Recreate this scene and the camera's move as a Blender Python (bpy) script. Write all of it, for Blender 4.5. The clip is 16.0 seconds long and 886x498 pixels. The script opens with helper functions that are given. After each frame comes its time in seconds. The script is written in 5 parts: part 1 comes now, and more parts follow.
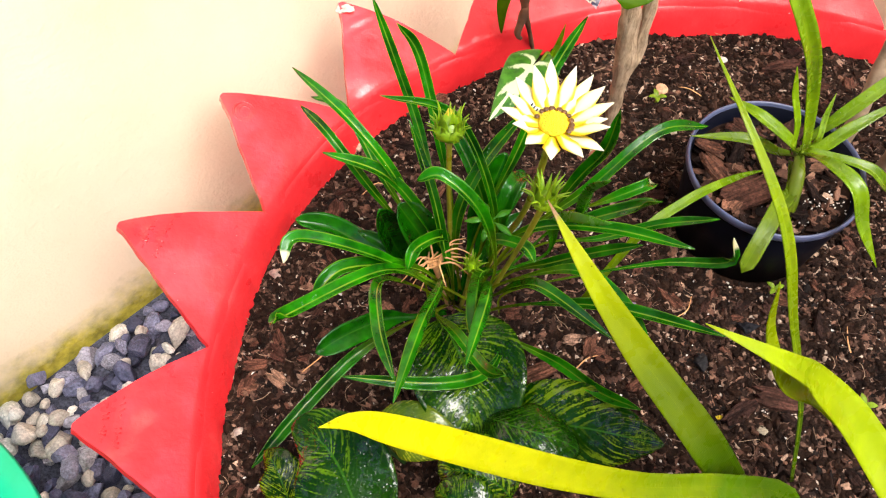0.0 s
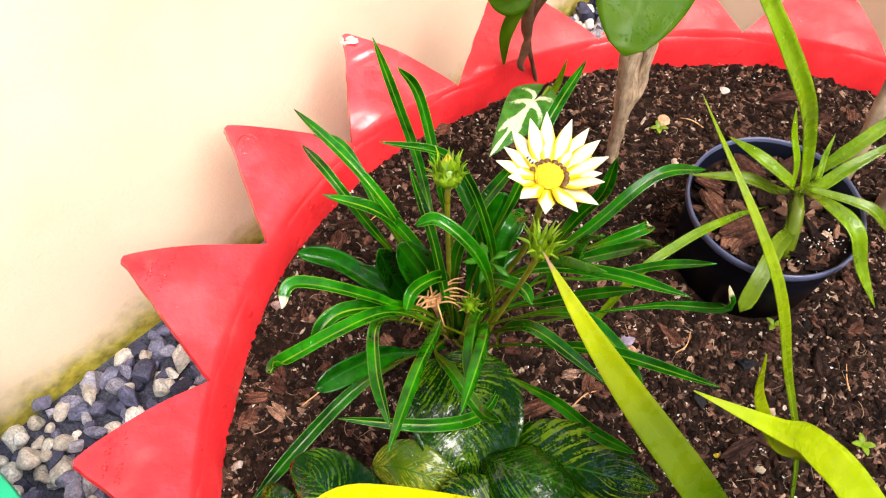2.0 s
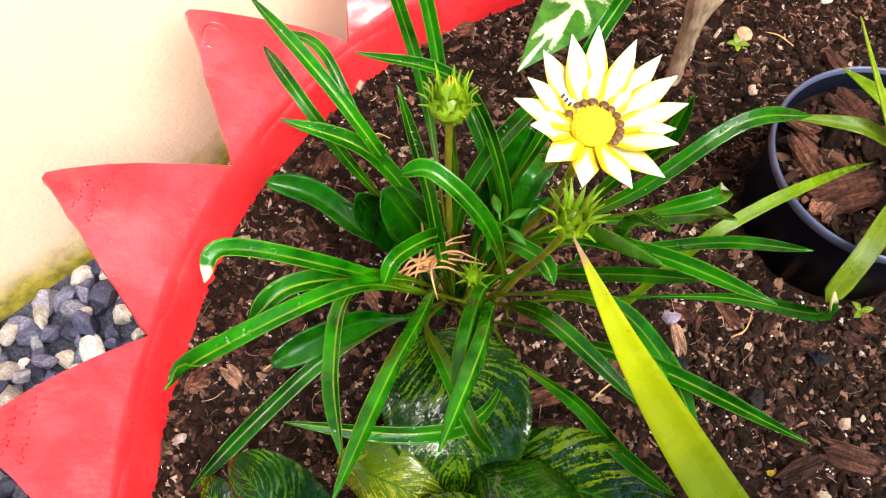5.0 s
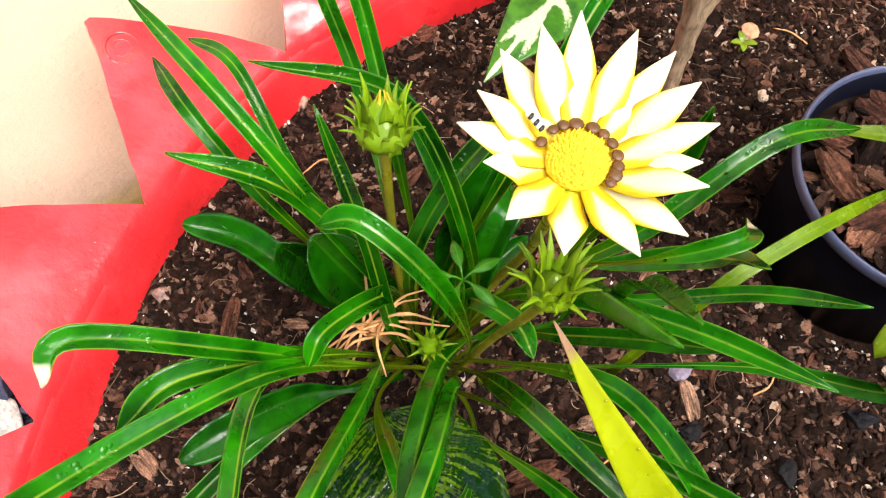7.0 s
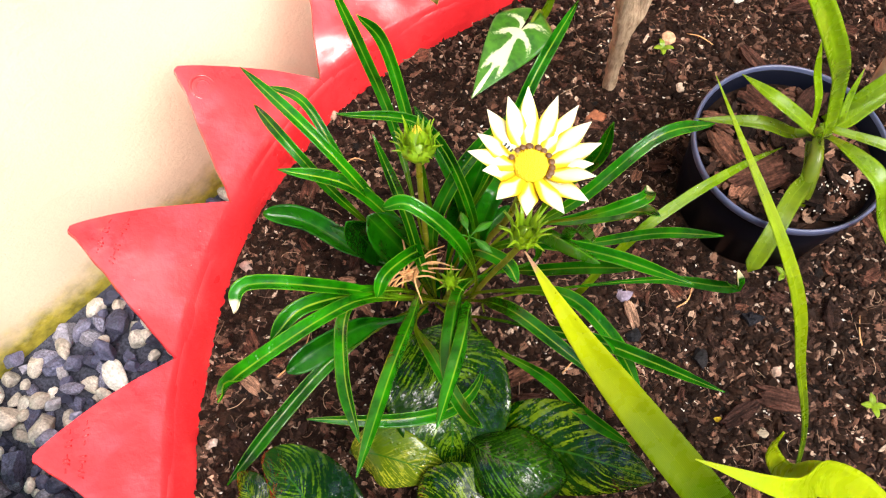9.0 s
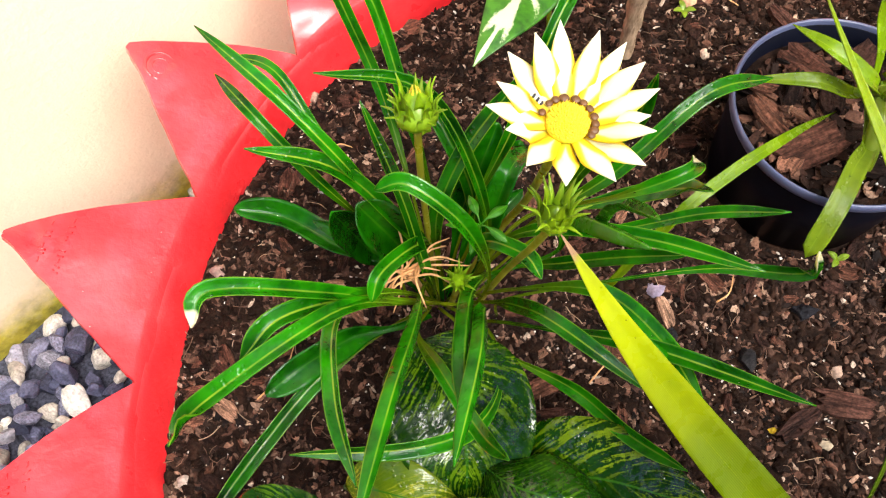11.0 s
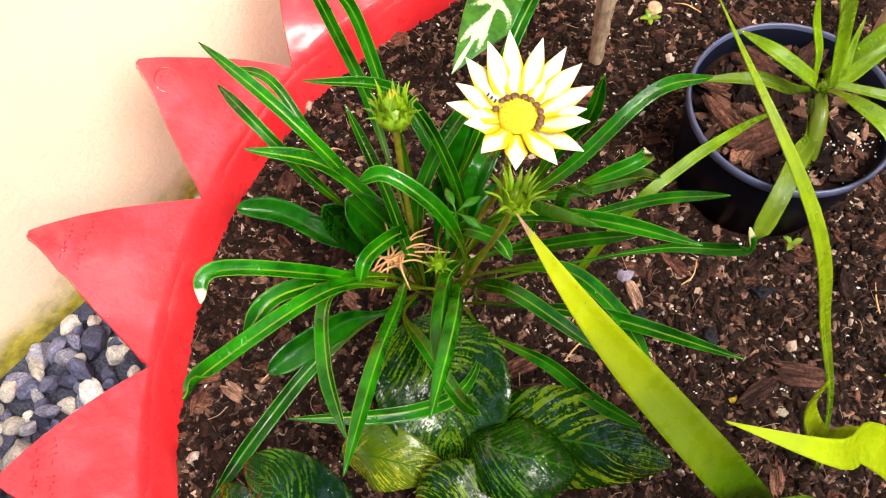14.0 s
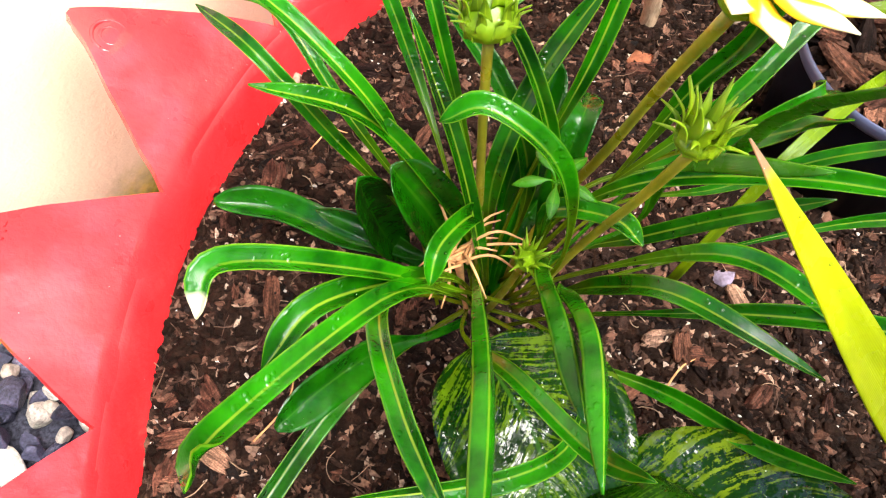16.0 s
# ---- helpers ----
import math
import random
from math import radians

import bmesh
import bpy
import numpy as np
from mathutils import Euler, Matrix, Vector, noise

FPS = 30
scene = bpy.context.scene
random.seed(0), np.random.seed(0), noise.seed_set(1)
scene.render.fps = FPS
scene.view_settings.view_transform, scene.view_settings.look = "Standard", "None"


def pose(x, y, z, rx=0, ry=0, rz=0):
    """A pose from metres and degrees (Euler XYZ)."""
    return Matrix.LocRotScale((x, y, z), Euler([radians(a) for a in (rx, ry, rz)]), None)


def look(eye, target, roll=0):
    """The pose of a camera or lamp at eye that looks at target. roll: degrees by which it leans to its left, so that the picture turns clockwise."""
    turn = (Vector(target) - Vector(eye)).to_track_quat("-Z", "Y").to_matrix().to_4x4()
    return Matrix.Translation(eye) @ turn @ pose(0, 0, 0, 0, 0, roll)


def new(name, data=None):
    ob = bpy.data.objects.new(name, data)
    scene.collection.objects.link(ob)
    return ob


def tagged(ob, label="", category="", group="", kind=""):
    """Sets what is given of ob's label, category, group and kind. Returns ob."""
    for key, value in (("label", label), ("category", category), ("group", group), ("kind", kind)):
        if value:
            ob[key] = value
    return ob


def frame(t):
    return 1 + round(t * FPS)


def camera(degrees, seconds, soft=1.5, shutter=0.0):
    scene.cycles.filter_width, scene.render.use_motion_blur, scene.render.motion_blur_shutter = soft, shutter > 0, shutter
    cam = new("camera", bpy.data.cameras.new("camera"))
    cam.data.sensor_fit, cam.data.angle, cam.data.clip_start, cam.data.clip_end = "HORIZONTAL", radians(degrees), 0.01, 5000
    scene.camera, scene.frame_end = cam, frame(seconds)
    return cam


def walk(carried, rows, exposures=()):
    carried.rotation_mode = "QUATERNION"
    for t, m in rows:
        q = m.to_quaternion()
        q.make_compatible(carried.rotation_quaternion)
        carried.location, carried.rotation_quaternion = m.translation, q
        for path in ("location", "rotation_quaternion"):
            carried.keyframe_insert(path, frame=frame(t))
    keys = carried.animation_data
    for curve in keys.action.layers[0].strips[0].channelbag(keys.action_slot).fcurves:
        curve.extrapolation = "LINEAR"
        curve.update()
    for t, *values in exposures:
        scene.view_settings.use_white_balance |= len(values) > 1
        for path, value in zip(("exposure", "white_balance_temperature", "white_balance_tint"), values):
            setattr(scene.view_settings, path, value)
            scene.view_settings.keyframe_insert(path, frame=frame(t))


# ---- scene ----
cam = camera(60.5, 16.0, soft=1.2)
PATH = [
    (0, (0.2052, 0.3482, 0.6688), (0.2127, 1.4333, -1.0112), 0.42),
    (0.5, (0.2098, 0.3739, 0.6794), (0.258, 1.4983, -0.9739), 3.00),
    (1, (0.2223, 0.3736, 0.6819), (0.253, 1.4562, -0.9995), 2.58),
    (1.5, (0.2218, 0.3753, 0.6944), (0.2128, 1.4572, -0.9877), 0.56),
    (2, (0.2132, 0.3698, 0.6896), (0.198, 1.4649, -0.9838), -0.17),
    (2.5, (0.2147, 0.3723, 0.6798), (0.2006, 1.4441, -1.0086), -0.31),
    (2.8, (0.222, 0.3785, 0.676), (0.1986, 1.4202, -1.0312), -1.23),
    (3, (0.2241, 0.3837, 0.6831), (0.193, 1.4622, -1.001), -2.34),
    (3.2, (0.2231, 0.3767, 0.6721), (0.2068, 1.457, -1.011), 0.36),
    (5.3, (0.2358, 0.5125, 0.5515), (0.1416, 1.3438, -1.265), -1.36),
    (5.5, (0.2398, 0.5265, 0.5325), (0.1447, 1.366, -1.2803), -2.06),
    (6, (0.2375, 0.5397, 0.5131), (0.165, 1.4201, -1.2813), -0.65),
    (6.5, (0.2412, 0.5588, 0.4846), (0.2082, 1.4252, -1.3177), 1.27),
    (7, (0.2463, 0.5565, 0.4915), (0.1882, 1.4303, -1.3066), -0.56),
    (7.5, (0.2304, 0.5383, 0.523), (0.1651, 1.3758, -1.2921), -3.10),
    (8, (0.2271, 0.5137, 0.5964), (0.1915, 1.3554, -1.2175), -2.82),
    (8.5, (0.236, 0.4822, 0.6622), (0.2113, 1.2908, -1.1669), -3.17),
    (9, (0.2327, 0.4673, 0.6685), (0.2107, 1.2774, -1.1599), -2.44),
    (9.2, (0.2303, 0.4752, 0.6503), (0.2025, 1.2786, -1.1811), -2.95),
    (11.3, (0.2164, 0.511, 0.5773), (0.2374, 1.3313, -1.2466), -1.97),
    (11.5, (0.2097, 0.5212, 0.5816), (0.2461, 1.3302, -1.2471), -1.21),
    (12, (0.2165, 0.5258, 0.5874), (0.2393, 1.3054, -1.2543), -3.50),
    (12.5, (0.2231, 0.518, 0.599), (0.216, 1.3023, -1.2408), -6.18),
    (13, (0.2378, 0.5011, 0.6459), (0.2145, 1.3415, -1.1688), -6.12),
    (13.5, (0.2332, 0.4724, 0.6385), (0.2394, 1.3554, -1.156), -3.39),
    (14, (0.2362, 0.4612, 0.6202), (0.2327, 1.3081, -1.1916), -4.36),
    (14.5, (0.2327, 0.4553, 0.6124), (0.207, 1.3438, -1.1793), -6.24),
    (15, (0.2238, 0.4549, 0.5986), (0.2641, 1.4192, -1.1531), -2.70),
    (15.4, (0.1944, 0.4851, 0.5508), (0.2892, 1.4473, -1.1999), -1.71),
    (15.5, (0.1836, 0.4912, 0.5322), (0.2751, 1.4573, -1.2166), -1.86),
    (16, (0.1586, 0.5158, 0.4609), (0.3374, 1.4407, -1.3034), 3.73),
]
walk(cam, [(t, look(eye, target, roll)) for t, eye, target, roll in PATH], exposures=[(0, 0.93), (0.5, 1.1), (1.5, 0.97), (3, 0.95), (5.5, 1.21), (6, 1.30), (6.5, 1.0), (7, 0.98), (9, 1.1), (11.5, 1.1), (12.5, 1.02), (13, 1.08), (13.5, 0.85), (14, 1.02), (14.5, 1.18), (15, 1.26), (16, 1.53)])

# ---- world and sun ----
world = bpy.data.worlds.new("sky")
scene.world = world
world.use_nodes = True
wn = world.node_tree
sky = wn.nodes.new("ShaderNodeTexSky")
sky.sky_type, sky.sun_disc = "NISHITA", False
SUN_EL, SUN_AZ = radians(58), radians(140)
sky.sun_elevation, sky.sun_rotation = SUN_EL, SUN_AZ
sky.air_density, sky.dust_density, sky.ozone_density = 1.0, 4.0, 1.0
wn.links.new(sky.outputs[0], wn.nodes["Background"].inputs[0])
wn.nodes["Background"].inputs[1].default_value = 0.15
sun = new("sun", bpy.data.lights.new("sun", "SUN"))
sun.data.energy, sun.data.angle, sun.data.color = 3.3, radians(45), (1.0, 0.975, 0.94)
sun.matrix_world = look((0, 0, 0), (-math.sin(SUN_AZ) * math.cos(SUN_EL), -math.cos(SUN_AZ) * math.cos(SUN_EL), -math.sin(SUN_EL)))


# ---- material helpers ----
def material(name, rough=0.5, metal=0.0, spec=0.5):
    m = bpy.data.materials.new(name)
    m.use_nodes = True
    b = m.node_tree.nodes["Principled BSDF"]
    b.inputs["Roughness"].default_value, b.inputs["Metallic"].default_value = rough, metal
    b.inputs["Specular IOR Level"].default_value = spec
    return m, m.node_tree.nodes, m.node_tree.links, b


def coords(nodes, kind="Object"):
    return nodes.new("ShaderNodeTexCoord").outputs[kind]


def noise_tex(nodes, links, vec, scale, detail=4.0, rough=0.55, distort=0.0):
    n = nodes.new("ShaderNodeTexNoise")
    n.inputs["Scale"].default_value, n.inputs["Detail"].default_value = scale, detail
    n.inputs["Roughness"].default_value, n.inputs["Distortion"].default_value = rough, distort
    links.new(vec, n.inputs["Vector"])
    return n.outputs["Fac"]


def ramp(nodes, links, fac, stops):
    r = nodes.new("ShaderNodeValToRGB")
    els = r.color_ramp.elements
    while len(els) < len(stops):
        els.new(0.5)
    for e, (p, c) in zip(els, stops):
        e.position, e.color = p, (*c, 1) if len(c) == 3 else c
    links.new(fac, r.inputs[0])
    return r.outputs[0]


def grey(v):
    return (v, v, v)


def mix(nodes, links, fac, a, b, blend="MIX"):
    n = nodes.new("ShaderNodeMix")
    n.data_type, n.blend_type = "RGBA", blend
    for sock, v in ((n.inputs[0], fac), (n.inputs[6], a), (n.inputs[7], b)):
        if isinstance(v, (int, float)):
            sock.default_value = v
        elif isinstance(v, tuple):
            sock.default_value = (*v, 1) if len(v) == 3 else v
        else:
            links.new(v, sock)
    return n.outputs[2]


def maths(nodes, links, op, a, b=0.0, clamp=False):
    n = nodes.new("ShaderNodeMath")
    n.operation, n.use_clamp = op, clamp
    for sock, v in ((n.inputs[0], a), (n.inputs[1], b)):
        if isinstance(v, (int, float)):
            sock.default_value = v
        else:
            links.new(v, sock)
    return n.outputs[0]


def bump(nodes, links, bsdf, height, strength, distance):
    n = nodes.new("ShaderNodeBump")
    n.inputs["Strength"].default_value, n.inputs["Distance"].default_value = strength, distance
    links.new(height, n.inputs["Height"])
    links.new(n.outputs[0], bsdf.inputs["Normal"])


def varied(nodes, links, col, vec, amount=0.25, scale=40.0):
    """The colour made lighter and darker by noise and from object to object."""
    f = noise_tex(nodes, links, vec, scale, 3)
    g = ramp(nodes, links, f, [(0.3, grey(1 - amount)), (0.7, grey(1 + amount))])
    return mix(nodes, links, 1.0, col, g, "MULTIPLY")


# ---- materials ----
def stucco_material():
    m, n, l, b = material("cream_stucco", 0.85, spec=0.25)
    v = coords(n)
    big = noise_tex(n, l, v, 3.0, 5, 0.6)
    col = ramp(n, l, big, [(0.3, (0.76, 0.62, 0.44)), (0.6, (0.82, 0.70, 0.53)), (0.8, (0.84, 0.745, 0.605))])
    # algae creeping up from the gravel
    sep = n.new("ShaderNodeSeparateXYZ")
    l.new(v, sep.inputs[0])
    edge = noise_tex(n, l, v, 22.0, 5, 0.7)
    h = maths(n, l, "ADD", sep.outputs[2], maths(n, l, "MULTIPLY", edge, -0.09))
    moss = ramp(n, l, maths(n, l, "ADD", h, 0.25), [(0.0, grey(1)), (0.022, grey(0.6)), (0.058, grey(0))])
    mcol = ramp(n, l, noise_tex(n, l, v, 60, 4), [(0.35, (0.24, 0.21, 0.03)), (0.65, (0.56, 0.47, 0.06))])
    col = mix(n, l, moss, col, mcol)
    l.new(col, b.inputs["Base Color"])
    rough = maths(n, l, "ADD", noise_tex(n, l, v, 150, 6, 0.7), maths(n, l, "MULTIPLY", noise_tex(n, l, v, 45, 4, 0.6, 0.3), 0.6))
    sweep = n.new("ShaderNodeMapping")
    sweep.inputs["Scale"].default_value = (1, 1, 2.2)
    l.new(v, sweep.inputs["Vector"])
    rough = maths(n, l, "ADD", rough, maths(n, l, "MULTIPLY", noise_tex(n, l, sweep.outputs[0], 24, 4, 0.55, 0.2), 0.5))
    bump(n, l, b, rough, 0.4, 0.004)
    return m


def red_paint_material():
    m, n, l, b = material("red_painted_rubber", 0.45, spec=0.2)
    v = coords(n)
    col = ramp(n, l, noise_tex(n, l, v, 14, 5, 0.6), [(0.3, (0.62, 0.017, 0.022)), (0.55, (0.74, 0.027, 0.033)), (0.75, (0.78, 0.05, 0.055))])
    speck = ramp(n, l, noise_tex(n, l, v, 240, 2), [(0.76, grey(0)), (0.79, grey(0.8))])
    col = mix(n, l, speck, col, (0.75, 0.45, 0.4))
    l.new(col, b.inputs["Base Color"])
    l.new(ramp(n, l, noise_tex(n, l, v, 30, 4), [(0.35, grey(0.26)), (0.65, grey(0.55))]), b.inputs["Roughness"])
    # patches of wet sheen, painted on the left teeth and faded out elsewhere
    sep = n.new("ShaderNodeSeparateXYZ")
    l.new(n.new("ShaderNodeNewGeometry").outputs["Position"], sep.inputs[0])
    side = ramp(n, l, maths(n, l, "ADD", sep.outputs[0], 0.5), [(0.62, grey(1)), (0.76, grey(0.1))])
    wet = ramp(n, l, noise_tex(n, l, v, 24, 5, 0.65), [(0.42, grey(0.03)), (0.60, grey(1.0))])
    l.new(mix(n, l, 1.0, wet, side, "MULTIPLY"), b.inputs["Coat Weight"])
    b.inputs["Coat Roughness"].default_value = 0.12
    b.inputs["Coat IOR"].default_value = 1.7
    hgt = maths(n, l, "ADD", noise_tex(n, l, v, 40, 5, 0.6), maths(n, l, "MULTIPLY", noise_tex(n, l, v, 260, 3, 0.6), 0.16))
    bump(n, l, b, hgt, 0.45, 0.004)
    return m


def soil_material():
    m, n, l, b = material("wet_dark_soil", 0.8, spec=0.06)
    v = coords(n)
    col = ramp(n, l, noise_tex(n, l, v, 55, 6, 0.7), [(0.3, (0.004, 0.0024, 0.0018)), (0.5, (0.015, 0.008, 0.0055)), (0.72, (0.045, 0.022, 0.014))])
    l.new(col, b.inputs["Base Color"])
    l.new(ramp(n, l, noise_tex(n, l, v, 30, 3), [(0.35, grey(0.45)), (0.6, grey(0.9))]), b.inputs["Roughness"])
    bump(n, l, b, noise_tex(n, l, v, 180, 6, 0.7), 0.9, 0.004)
    return m


def random_coloured(name, stops, rough=0.7, bump_scale=150.0, bump_depth=0.002, spec=0.4, island=False, mottle=0.2, grain=False):
    m, n, l, b = material(name, rough, spec=spec)
    v = coords(n)
    rnd = n.new("ShaderNodeNewGeometry").outputs["Random Per Island"] if island else n.new("ShaderNodeObjectInfo").outputs["Random"]
    col = ramp(n, l, rnd, stops)
    col = varied(n, l, col, v, 0.3, bump_scale * 0.6)
    col = varied(n, l, col, v, mottle, bump_scale * 2.5)
    relief = noise_tex(n, l, v, bump_scale, 5, 0.65)
    if grain:
        # layers that run along the piece
        lay = n.new("ShaderNodeMapping")
        lay.inputs["Scale"].default_value = (0.9, 7.0, 7.0)
        l.new(v, lay.inputs["Vector"])
        streak = noise_tex(n, l, lay.outputs[0], 1.0, 4, 0.6, 0.4)
        col = mix(n, l, 1.0, col, ramp(n, l, streak, [(0.36, grey(0.30)), (0.5, grey(0.85)), (0.66, grey(1.55))]), "MULTIPLY")
        relief = maths(n, l, "ADD", relief, maths(n, l, "MULTIPLY", streak, 1.6))
    l.new(col, b.inputs["Base Color"])
    bump(n, l, b, relief, 0.7, bump_depth)
    return m


BARK = [(0.0, (0.010, 0.006, 0.005)), (0.3, (0.034, 0.016, 0.012)), (0.6, (0.075, 0.031, 0.021)), (0.85, (0.125, 0.052, 0.033)), (0.95, (0.21, 0.098, 0.062)), (1.0, (0.32, 0.20, 0.14))]
CRUMB = [(0.0, (0.0045, 0.0028, 0.0022)), (0.4, (0.021, 0.011, 0.0075)), (0.70, (0.060, 0.031, 0.021)), (0.88, (0.130, 0.074, 0.052)), (0.955, (0.25, 0.155, 0.108)), (1.0, (0.48, 0.38, 0.30))]
STONE = [(0.0, (0.030, 0.032, 0.058)), (0.3, (0.072, 0.074, 0.130)), (0.6, (0.135, 0.136, 0.215)), (0.85, (0.215, 0.208, 0.290)), (1.0, (0.32, 0.30, 0.32))]
PALE_STONE = [(0.0, (0.33, 0.29, 0.25)), (0.5, (0.52, 0.47, 0.41)), (1.0, (0.68, 0.65, 0.60))]


def leaf_material(name, dark, light, rib, rib_width=0.09, rough=0.28, trans=0.25, stripe=0.0, edge=None, foot=None, foot_end=0.8, spec=0.4, withered=None, wither_from=0.925, coat=0.3, beads=1.3):
    """A leaf: UV x runs across the blade, y from base to tip."""
    m, n, l, b = material(name, rough, spec=spec)
    uv = coords(n, "UV")
    sep = n.new("ShaderNodeSeparateXYZ")
    l.new(uv, sep.inputs[0])
    across = maths(n, l, "ABSOLUTE", maths(n, l, "SUBTRACT", sep.outputs[0], 0.5))
    v = coords(n)
    col = ramp(n, l, noise_tex(n, l, v, 45, 4), [(0.3, dark), (0.72, light)])
    if foot:
        fm = ramp(n, l, maths(n, l, "ADD", sep.outputs[1], maths(n, l, "MULTIPLY", noise_tex(n, l, v, 12, 3), 0.25)), [(foot_end * 0.5, grey(1)), (foot_end, grey(0))])
        col = mix(n, l, fm, col, foot)
    rnd = n.new("ShaderNodeObjectInfo").outputs["Random"]
    col = mix(n, l, 1.0, col, ramp(n, l, rnd, [(0, grey(0.74)), (1, grey(1.30))]), "MULTIPLY")
    veins = n.new("ShaderNodeTexWave")
    veins.wave_type, veins.bands_direction = "BANDS", "X"
    veins.inputs["Scale"].default_value, veins.inputs["Distortion"].default_value = 8.0, 0.6
    l.new(uv, veins.inputs["Vector"])
    col = mix(n, l, stripe, col, mix(n, l, veins.outputs["Fac"], col, light))
    ribm = ramp(n, l, across, [(rib_width * 0.45, grey(1)), (rib_width, grey(0))])
    ribm = mix(n, l, 1.0, ribm, ramp(n, l, maths(n, l, "FRACT", maths(n, l, "MULTIPLY", rnd, 7.3)), [(0, grey(0.45)), (0.6, grey(1))]), "MULTIPLY")
    ribm = mix(n, l, 1.0, ribm, ramp(n, l, noise_tex(n, l, v, 16, 3), [(0.35, grey(0.35)), (0.6, grey(1))]), "MULTIPLY")
    col = mix(n, l, ribm, col, rib)
    if edge:
        em = ramp(n, l, across, [(0.445, grey(0)), (0.485, grey(1))])
        em = mix(n, l, 1.0, em, ramp(n, l, noise_tex(n, l, v, 20, 3), [(0.38, grey(0.15)), (0.62, grey(1))]), "MULTIPLY")
        col = mix(n, l, em, col, edge)
    if withered:
        wm = ramp(n, l, maths(n, l, "ADD", sep.outputs[1], maths(n, l, "MULTIPLY", noise_tex(n, l, v, 90, 3), 0.06)), [(wither_from, grey(0)), (wither_from + 0.025, grey(1))])
        col = mix(n, l, wm, col, withered)
    l.new(col, b.inputs["Base Color"])
    l.new(ramp(n, l, noise_tex(n, l, v, 70, 3), [(0.35, grey(rough * 0.6)), (0.7, grey(min(1, rough * 1.6)))]), b.inputs["Roughness"])
    b.inputs["Coat Roughness"].default_value = 0.04
    # thin leaves let some light through
    tr = n.new("ShaderNodeBsdfTranslucent")
    l.new(mix(n, l, 1.0, col, (1.6, 1.5, 0.5), "MULTIPLY"), tr.inputs[0])
    sh = n.new("ShaderNodeMixShader")
    sh.inputs[0].default_value = trans
    l.new(b.outputs[0], sh.inputs[1])
    l.new(tr.outputs[0], sh.inputs[2])
    l.new(sh.outputs[0], n["Material Output"].inputs[0])
    # ribs, blisters and beads of rain
    vor = n.new("ShaderNodeTexVoronoi")
    vor.inputs["Scale"].default_value = 330.0
    l.new(v, vor.inputs["Vector"])
    wet = ramp(n, l, noise_tex(n, l, v, 55, 3), [(0.5, grey(0)), (0.62, grey(1))])
    l.new(ramp(n, l, noise_tex(n, l, v, 34, 4, 0.65), [(0.50, grey(coat * 0.12)), (0.58, grey(min(1, coat * 2.6)))]), b.inputs["Coat Weight"])
    bead = mix(n, l, 1.0, ramp(n, l, vor.outputs["Distance"], [(0.0, grey(1)), (0.3, grey(0.6)), (0.42, grey(0))]), wet, "MULTIPLY")
    hgt = maths(n, l, "ADD", maths(n, l, "MULTIPLY", veins.outputs["Fac"], 0.5 * stripe + 0.05), noise_tex(n, l, v, 110, 3))
    hgt = maths(n, l, "ADD", hgt, maths(n, l, "MULTIPLY", bead, beads))
    bump(n, l, b, hgt, 0.45, 0.0014)
    l.new(b.inputs["Normal"].links[0].from_socket, b.inputs["Coat Normal"])
    return m


STUCCO, RED, SOIL = stucco_material(), red_paint_material(), soil_material()
CHIP = random_coloured("bark_chips", BARK, 0.6, 3.2, 0.006, spec=0.1, mottle=0.5, grain=True)
CHIP_MANY = random_coloured("bark_crumbs", CRUMB, 0.65, 260, 0.003, spec=0.08, island=True, mottle=0.5)
PEBBLE = random_coloured("grey_gravel", STONE, 0.5, 2.6, 0.006, spec=0.35, mottle=0.55)
PEBBLE_PALE = random_coloured("pale_gravel", PALE_STONE, 0.6, 2.6, 0.004, spec=0.25, mottle=0.3)
PEBBLE_PALE_MANY = random_coloured("pale_gravel_rest", PALE_STONE, 0.6, 160, 0.0012, spec=0.25, island=True, mottle=0.3)
PEBBLE_MANY = random_coloured("grey_gravel_rest", STONE, 0.6, 160, 0.0015, spec=0.25, island=True, mottle=0.4)
FLAKE = random_coloured("dark_bark_flakes", [(0.0, (0.005, 0.0035, 0.003)), (0.32, (0.020, 0.010, 0.007)), (0.62, (0.064, 0.030, 0.020)), (0.86, (0.150, 0.072, 0.047)), (0.95, (0.25, 0.135, 0.088)), (1.0, (0.40, 0.27, 0.19))], 0.55, 260, 0.003, spec=0.1, island=True, mottle=0.4)
FIBRE = random_coloured("root_fibres", [(0.0, (0.07, 0.035, 0.022)), (0.6, (0.20, 0.115, 0.07)), (1.0, (0.44, 0.31, 0.20))], 0.7, 200, 0.0004, island=True)
GRIT = random_coloured("white_grit", [(0, (0.35, 0.3, 0.26)), (1, (0.75, 0.7, 0.64))], 0.6, 300, 0.0006, island=True)
GAZ_LOOK = dict(dark=(0.0012, 0.048, 0.0005), light=(0.019, 0.222, 0.0012), rib=(0.21, 0.37, 0.018), rib_width=0.062, rough=0.16, trans=0.3, edge=(0.13, 0.32, 0.010), spec=0.32, foot=(0.15, 0.20, 0.004), foot_end=0.58, coat=0.52)
GAZ = leaf_material("gazania_leaf", **GAZ_LOOK)
GAZ_WITHERED = leaf_material("gazania_leaf_withered", withered=(0.70, 0.68, 0.52), **GAZ_LOOK)
